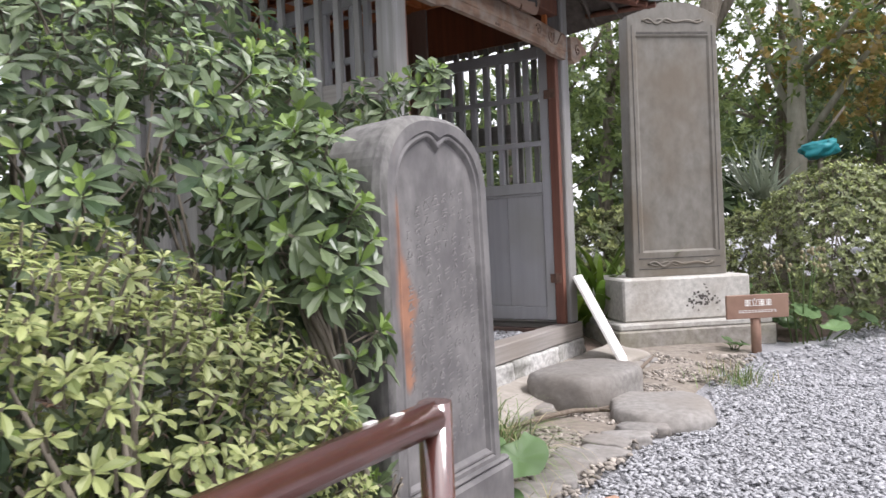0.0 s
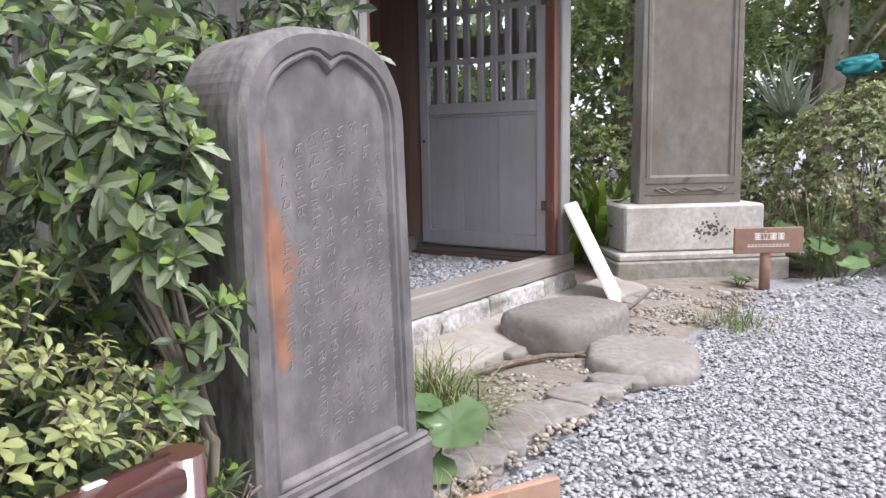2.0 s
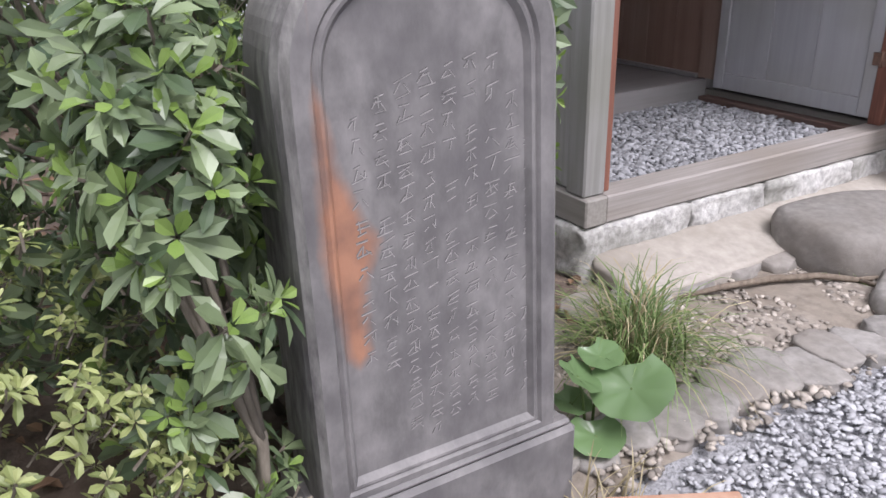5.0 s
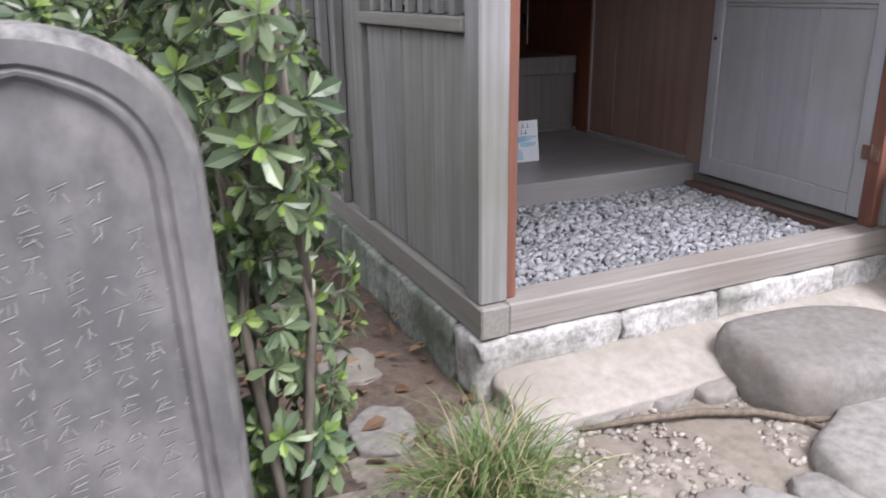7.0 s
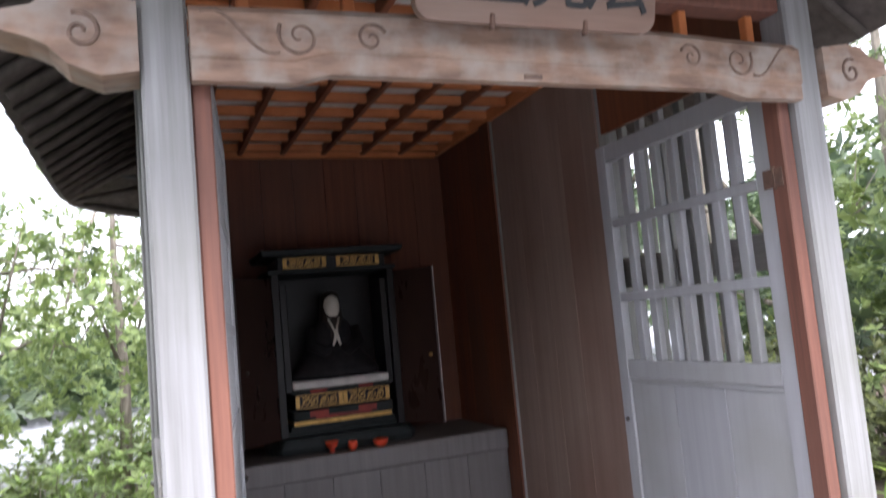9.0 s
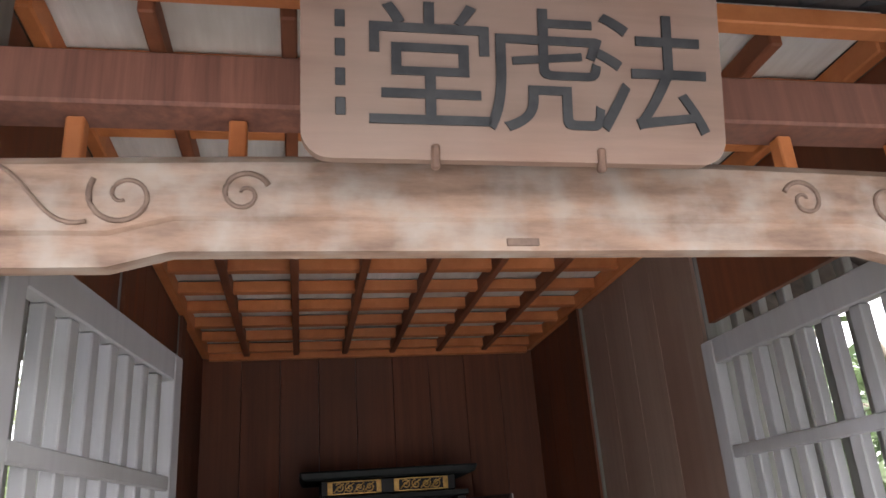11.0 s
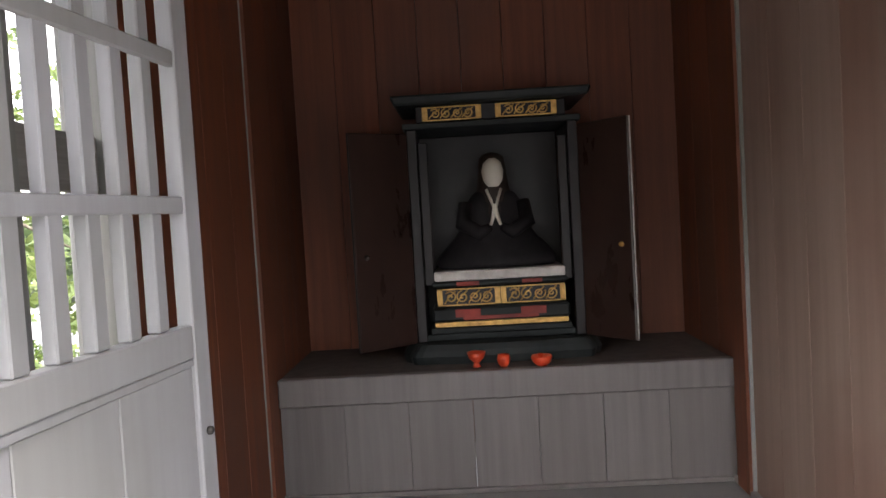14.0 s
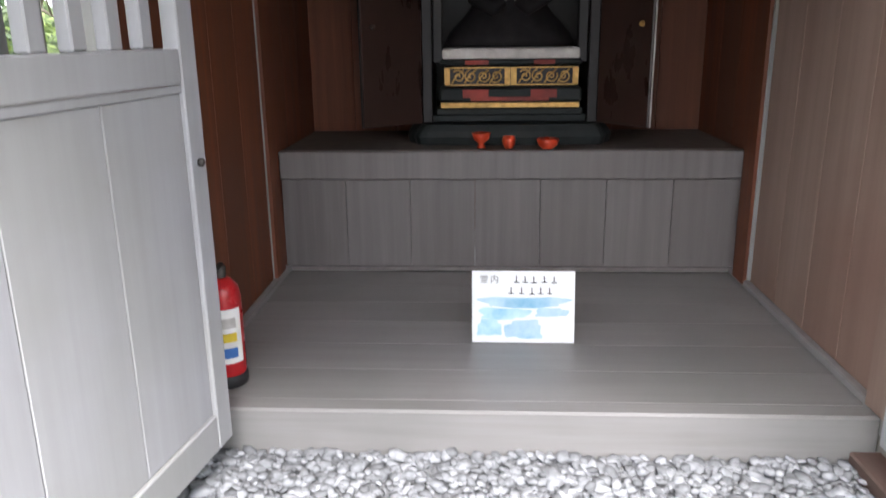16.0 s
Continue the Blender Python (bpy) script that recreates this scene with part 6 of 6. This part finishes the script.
# ---- edging stones, roots ----
rng = random.Random(17)
for k in range(11):
    t = k / 10
    x = -1.5 + 0.1 * t + rng.uniform(-0.03, 0.03)
    y = 2.62 + 1.25 * t
    stone("edging_stone", (x, y, 0.005), (rng.uniform(0.075, 0.11), rng.uniform(0.06, 0.085), rng.uniform(0.045, 0.065)), 20 + k, STEP_STONE, "worn grey edging stone set between soil and gravel", "stone", "edging stones", 0.5, 0.16, 3.0, rng.uniform(-30, 30))
for k, (x, y, sx, sy, sz) in enumerate(((-1.98, 3.84, 0.09, 0.1, 0.07), (-1.93, 4.0, 0.08, 0.08, 0.08), (-2.0, 3.62, 0.1, 0.12, 0.06), (-1.97, 3.4, 0.11, 0.1, 0.055), (-1.36, 3.93, 0.09, 0.07, 0.05),
                                          (-1.93, 4.93, 0.08, 0.1, 0.06), (-1.92, 5.15, 0.07, 0.1, 0.055), (-1.9, 5.36, 0.08, 0.09, 0.05), (-1.92, 5.58, 0.08, 0.1, 0.05), (-2.0, 3.2, 0.1, 0.09, 0.06), (-2.15, 3.0, 0.12, 0.1, 0.05))):
    stone("edging_stone", (x, y, 0.01), (sx, sy, sz), 40 + k, STEP_STONE, "small rounded border stone against the mortar apron", "stone", "edging stones", 0.5, 0.16, 2.8, rng.uniform(-40, 40))
for k, (x, y) in enumerate(((-2.55, 3.02), (-2.9, 3.0), (-3.3, 2.96), (-3.75, 2.98), (-4.2, 2.95), (-4.7, 2.95), (-5.2, 2.9))):
    stone("edging_stone", (x, y, 0.01), (rng.uniform(0.13, 0.19), rng.uniform(0.08, 0.11), 0.05), 60 + k, TALL_STONE, "mossy flat kerb stone in the soil beside the hall", "stone", "kerb stones", 0.5, 0.16, 3.0, rng.uniform(-15, 15))
rt = thing("surface_root", -1.8, 4.3, 0.02, 0, "thin brown root running over the soil", "root")
bm = bmesh.new()
tube(bm, [(-1.9, 3.5, 0.03), (-1.86, 3.65, 0.045), (-1.82, 3.85, 0.04), (-1.74, 4.0, 0.045), (-1.66, 4.1, 0.035), (-1.6, 4.3, 0.03), (-1.62, 4.55, 0.035), (-1.72, 4.75, 0.04), (-1.8, 4.95, 0.045), (-1.82, 5.2, 0.04), (-1.85, 5.45, 0.045), (-1.9, 5.75, 0.03)], [0.008, 0.011, 0.013, 0.012, 0.01, 0.009, 0.011, 0.013, 0.013, 0.012, 0.011, 0.006], 7)
part("root", bm, ROOT, rt)
bm = bmesh.new()
tube(bm, [(-1.66, 4.1, 0.035), (-1.56, 4.12, 0.03), (-1.5, 4.05, 0.015)], [0.009, 0.008, 0.004], 6)
part("root_branch", bm, ROOT, rt)


# ---- trees ----
def tree(name, x, y, height, trunk_r, mats, bark, seed, label, crown=(1.4, 1.4, 1.6), crown_z=None, sprigs=700, leaf=(0.08, 0.03), lean=(0, 0), forks=6, start=0.4, clumps=16):
    ob = thing(name, x, y, 0.0, 0, label, "tree")
    rng = random.Random(seed)
    top = Vector((x + lean[0], y + lean[1], height * 0.8))
    foot = Vector((x, y, -0.1))
    bm = bmesh.new()
    bend = Vector((rng.uniform(-0.12, 0.12), rng.uniform(-0.12, 0.12), 0))
    line = [foot, foot.lerp(top, 0.35) + bend, foot.lerp(top, 0.7) - bend * 0.5, top]
    tube(bm, line, [trunk_r * 1.25, trunk_r, trunk_r * 0.65, trunk_r * 0.2], 9)
    cz = crown_z or height * 0.75
    part("trunk", bm, bark, ob)
    ends = []
    for k in range(forks):
        s = start + (0.95 - start) * k / max(1, forks - 1)
        a = 2.4 * k + rng.uniform(-0.5, 0.5)
        root = foot.lerp(top, s)
        tip = Vector((x + lean[0] * 0.7 + crown[0] * 0.85 * math.cos(a), y + lean[1] * 0.7 + crown[1] * 0.85 * math.sin(a), cz + crown[2] * rng.uniform(-0.5, 0.7)))
        mid = root.lerp(tip, 0.5) + Vector((0, 0, rng.uniform(-0.1, 0.25)))
        bm = bmesh.new()
        tube(bm, [root, mid, tip], [trunk_r * 0.5 * (1 - 0.4 * s), trunk_r * 0.28, trunk_r * 0.08], 7)
        for _ in range(3):
            t2 = mid.lerp(tip, rng.uniform(0.1, 0.8))
            tube(bm, [t2, t2 + Vector((rng.uniform(-0.5, 0.5), rng.uniform(-0.5, 0.5), rng.uniform(0, 0.5)))], [trunk_r * 0.14, trunk_r * 0.04], 5)
        part("limb", bm, bark, ob)
        ends += [tip, mid]
    nr = np.random.default_rng(seed)
    cent = np.array([list(ends[k % len(ends)]) if k < len(ends) else [x + lean[0] + crown[0] * nr.normal(0, 0.55), y + lean[1] + crown[1] * nr.normal(0, 0.55), cz + crown[2] * nr.normal(0, 0.5)] for k in range(clumps)])
    which = nr.integers(0, clumps, sprigs)
    spread_r = np.array((crown[0], crown[1], crown[2] * 0.7)) * 0.3
    P = cent[which] + nr.normal(0, 1, (sprigs, 3)) * spread_r
    P[:, 2] = np.maximum(P[:, 2], 0.15)
    U = nr.normal(0, 0.6, (sprigs, 3)) + np.array((0, 0, 0.7))
    temps = [rosette(8, 0, leaf[0], leaf[1], seed + k, 0.0, True) for k in range(3)]
    leafy("crown", spread(temps, P, U, nr.uniform(0.7, 1.4, sprigs), seed), mats, ob, kind="stuff")
    return ob


# beside and behind the hall
tree("evergreen_tree", -7.2, 2.2, 3.6, 0.045, [TREE_LEAF], BARK, 101, "slender young evergreen behind the hall", (1.0, 1.0, 1.2), 1.6, 420, (0.085, 0.033), clumps=18)
tree("evergreen_tree", -8.4, 3.1, 4.2, 0.05, [TREE_LEAF], BARK, 102, "slender young evergreen behind the hall", (1.1, 1.1, 1.2), 1.6, 400, (0.085, 0.033), clumps=26)
tree("evergreen_tree", -6.6, 0.6, 4.2, 0.05, [TREE_LEAF], BARK, 103, "slender young evergreen beside the hall", (1.2, 1.2, 1.2), 1.6, 420, (0.085, 0.033), clumps=26)
tree("evergreen_tree", -9.8, 1.2, 4.6, 0.07, [TREE_LEAF], BARK, 104, "leafy evergreen at the back of the garden", (1.6, 1.4, 1.2), 1.3, 700, (0.1, 0.04), clumps=26)
tree("evergreen_tree", -10.5, 3.6, 3.6, 0.07, [TREE_LEAF], BARK, 105, "leafy evergreen at the back of the garden", (1.5, 1.4, 1.0), 1.0, 700, (0.1, 0.04), clumps=26)
bush("fern_undergrowth", [((-7.0, 2.3, 0.2), (1.2, 0.9, 0.45)), ((-8.6, 3.2, 0.25), (1.3, 1.0, 0.6)), ((-6.4, 0.9, 0.25), (0.9, 0.9, 0.5))], 1500, (0.1, 0.035), 51, [TREE_LEAF, LAUREL_YOUNG, BARK], "low leafy undergrowth behind the hall", "undergrowth", 0.4, None, 8, 7, 2, plain=True)
# beyond the tall stele
tree("pale_tree", -1.95, 11.3, 6.5, 0.13, [TREE_LEAF], PALE_BARK, 111, "pale-barked forked tree behind the hedge", (2.2, 1.6, 1.6), 4.2, 1300, (0.09, 0.04), (0.35, 0.2), 7, 0.33, 20)
tree("maple_tree", 0.0, 11.2, 4.6, 0.09, [MAPLE], BARK, 112, "maple tree with turning orange-yellow leaves", (1.6, 1.2, 0.7), 3.1, 850, (0.07, 0.045), (-0.2, -0.4), 7, 0.35, 18)
tree("maple_tree", -0.9, 12.8, 4.6, 0.07, [MAPLE], BARK, 113, "slim maple tree with yellowing leaves", (1.3, 1.0, 0.6), 2.6, 520, (0.07, 0.045), (0.1, 0), 7, 0.35, 16)
tree("evergreen_tree", -3.7, 9.9, 5.2, 0.09, [TREE_LEAF], BARK, 114, "broad evergreen behind the tall stele", (1.1, 0.9, 1.7), 2.3, 2000, (0.085, 0.034), clumps=30)
tree("evergreen_tree", -4.4, 8.4, 4.6, 0.08, [TREE_LEAF], BARK, 115, "broad evergreen beside the hall", (1.1, 0.9, 1.5), 1.7, 520, (0.085, 0.034), clumps=30)
tree("evergreen_tree", -6.2, 8.2, 4.8, 0.09, [DARK_LEAF], BARK, 116, "dark evergreen behind the hall", (1.4, 1.1, 1.4), 1.6, 420, (0.1, 0.04), clumps=30)
tree("evergreen_tree", -2.1, 12.6, 5.6, 0.1, [TREE_LEAF], BARK, 117, "leafy evergreen in the wood", (1.8, 1.4, 2.0), 2.2, 900, (0.11, 0.045), clumps=30)
# two dark trees added as backdrop for the shade under a building's roof
tree("evergreen_tree", 0.9, 13.8, 6.4, 0.16, [DARK_LEAF], BARK, 118, "dark evergreen added in place of the shade under a building's roof", (2.0, 1.5, 2.0), 3.4, 900, (0.12, 0.05), clumps=26)
tree("evergreen_tree", 2.9, 13.4, 6.2, 0.16, [DARK_LEAF], BARK, 119, "dark evergreen added in place of the shade under a building's roof", (2.0, 1.5, 2.1), 3.2, 1000, (0.12, 0.05), clumps=26)
tree("evergreen_tree", -2.75, 7.75, 6.5, 0.13, [DARK_LEAF], BARK, 120, "dark leaning trunk rising behind the tall stele", (1.6, 1.2, 0.9), 4.6, 900, (0.09, 0.036), (1.3, 0.6), 6, 0.5, 16)


def far_woods():
    """A belt of far trees round the place, as loose clumps; the unseen side is added to bound the light."""
    nr = np.random.default_rng(77)
    n = 9000
    # full circle: the unseen part behind the camera only closes off sky light
    a = nr.uniform(0, 2 * np.pi, n)
    gap = 0.5 + 0.5 * np.sin(7 * a + 1.3) * np.sin(3 * a)
    r = nr.uniform(17, 24, n)
    low = 1 - 0.75 * np.exp(-((a - 3.35) / 0.6) ** 2)
    z = nr.uniform(0.2, 1, n) ** 1.2 * (4.0 + 3.2 * gap) * low
    P = np.stack([r * np.cos(a) - 1.5, r * np.sin(a) + 4, z], 1)
    U = nr.normal(0, 0.6, (n, 3)) + np.array((0, 0, 0.6))
    leafy("far_woods", spread([rosette(7, 0, 0.5, 0.22, 5 + k, 0.0, True) for k in range(3)], P, U, nr.uniform(0.6, 1.3, n), 78), [DARK_LEAF], None, "belt of dark woodland round the temple garden, its unseen side added to bound the light", "stuff", "woods")


far_woods()

# turquoise sheet over something behind the hedge
bm = boulder((0, 0, 0), (0.19, 0.16, 0.11), 71, 0.5, 0.3, 3.0)
ts = part("plastic_sheet", bm, TEAL, None, "crumpled turquoise plastic sheet behind the hedge", category="sheet", smooth=True)
ts.matrix_basis = pose(-1.37, 10.2, 1.72, 8, -12, 20)
ps = thing("support_pole", -1.37, 10.2, 0.0, 0, "thin wooden pole standing under the turquoise sheet", "pole")
bm = bmesh.new()
tube(bm, [(-1.37, 10.2, -0.1), (-1.36, 10.2, 1.6)], 0.03, 8)
tube(bm, [(-1.4, 10.2, 1.75), (-1.1, 10.25, 2.15)], 0.015, 8)
part("pole", bm, BARK, ps)


# ---- loose stones and litter ----
def scatter(n, x0, x1, y0, y1, keep, seed):
    nr = np.random.default_rng(seed)
    p = np.stack([nr.uniform(x0, x1, n), nr.uniform(y0, y1, n)], 1)
    return p[np.array([keep(x, y) for x, y in p])]


pebbles("gravel", scatter(48000, -1.4, 1.3, 1.6, 5.6, lambda x, y: x > path_edge(y) + 0.02 * math.sin(23 * y) and x < 0.2 + 0.3 * y, 61), 0.0, 0.0083, PEBBLE, "loose blue-grey gravel on the forecourt", 0.45, 62)
pebbles("gravel", scatter(15000, -1.4, 3.2, 5.4, 10.5, lambda x, y: x > path_edge(y) + 0.03 * math.sin(17 * y) and x < 0.55 * (y - 2), 63), 0.0, 0.0125, PEBBLE, "loose blue-grey gravel further along the forecourt", 0.45, 64)
pebbles("inner_gravel", scatter(5700, -3.27, -2.32, 3.48, 5.03, lambda x, y: True, 65), 0.252, 0.0135, INNER_PEBBLE, "loose grey gravel inside the doorway", seed=66)
pebbles("earthy_pebbles", scatter(4600, -1.95, -1.3, 2.7, 6.0, lambda x, y: noise.noise(Vector((x * 4, y * 4, 3))) > -0.12, 67), 0.018, 0.011, BROWN_PEBBLE, "earthy pebbles trodden into the soil", seed=68)
part("inner_gravel_bed", slab((-3.279, INL + 0.06, 0.1), (XF - 0.12, INR - 0.101, 0.246), 0.01), GRAVEL_BED, None, "bed of grey gravel inside the doorway", kind="structure", category="gravel bed")


def litter():
    nr = np.random.default_rng(91)
    n = 2600
    p = np.stack([nr.uniform(-8.5, -1.9, n), nr.uniform(0.5, 3.3, n), np.full(n, 0.03)], 1)
    p[:, 2] += 0.015 * nr.random(n)
    U = nr.normal(0, 0.3, (n, 3)) + np.array((0, 0, 1))
    one = (np.array(leaf_shape(0.06, 0.03, 0.1, 0.5, 0.0)) , LEAF_FACES, [0] * 6)
    leafy("leaf_litter", spread([one], p, U, nr.uniform(0.6, 1.4, n), 92), [DRY_LEAF], None, "dry brown fallen leaves on the soil", "stuff", "leaves")


litter()
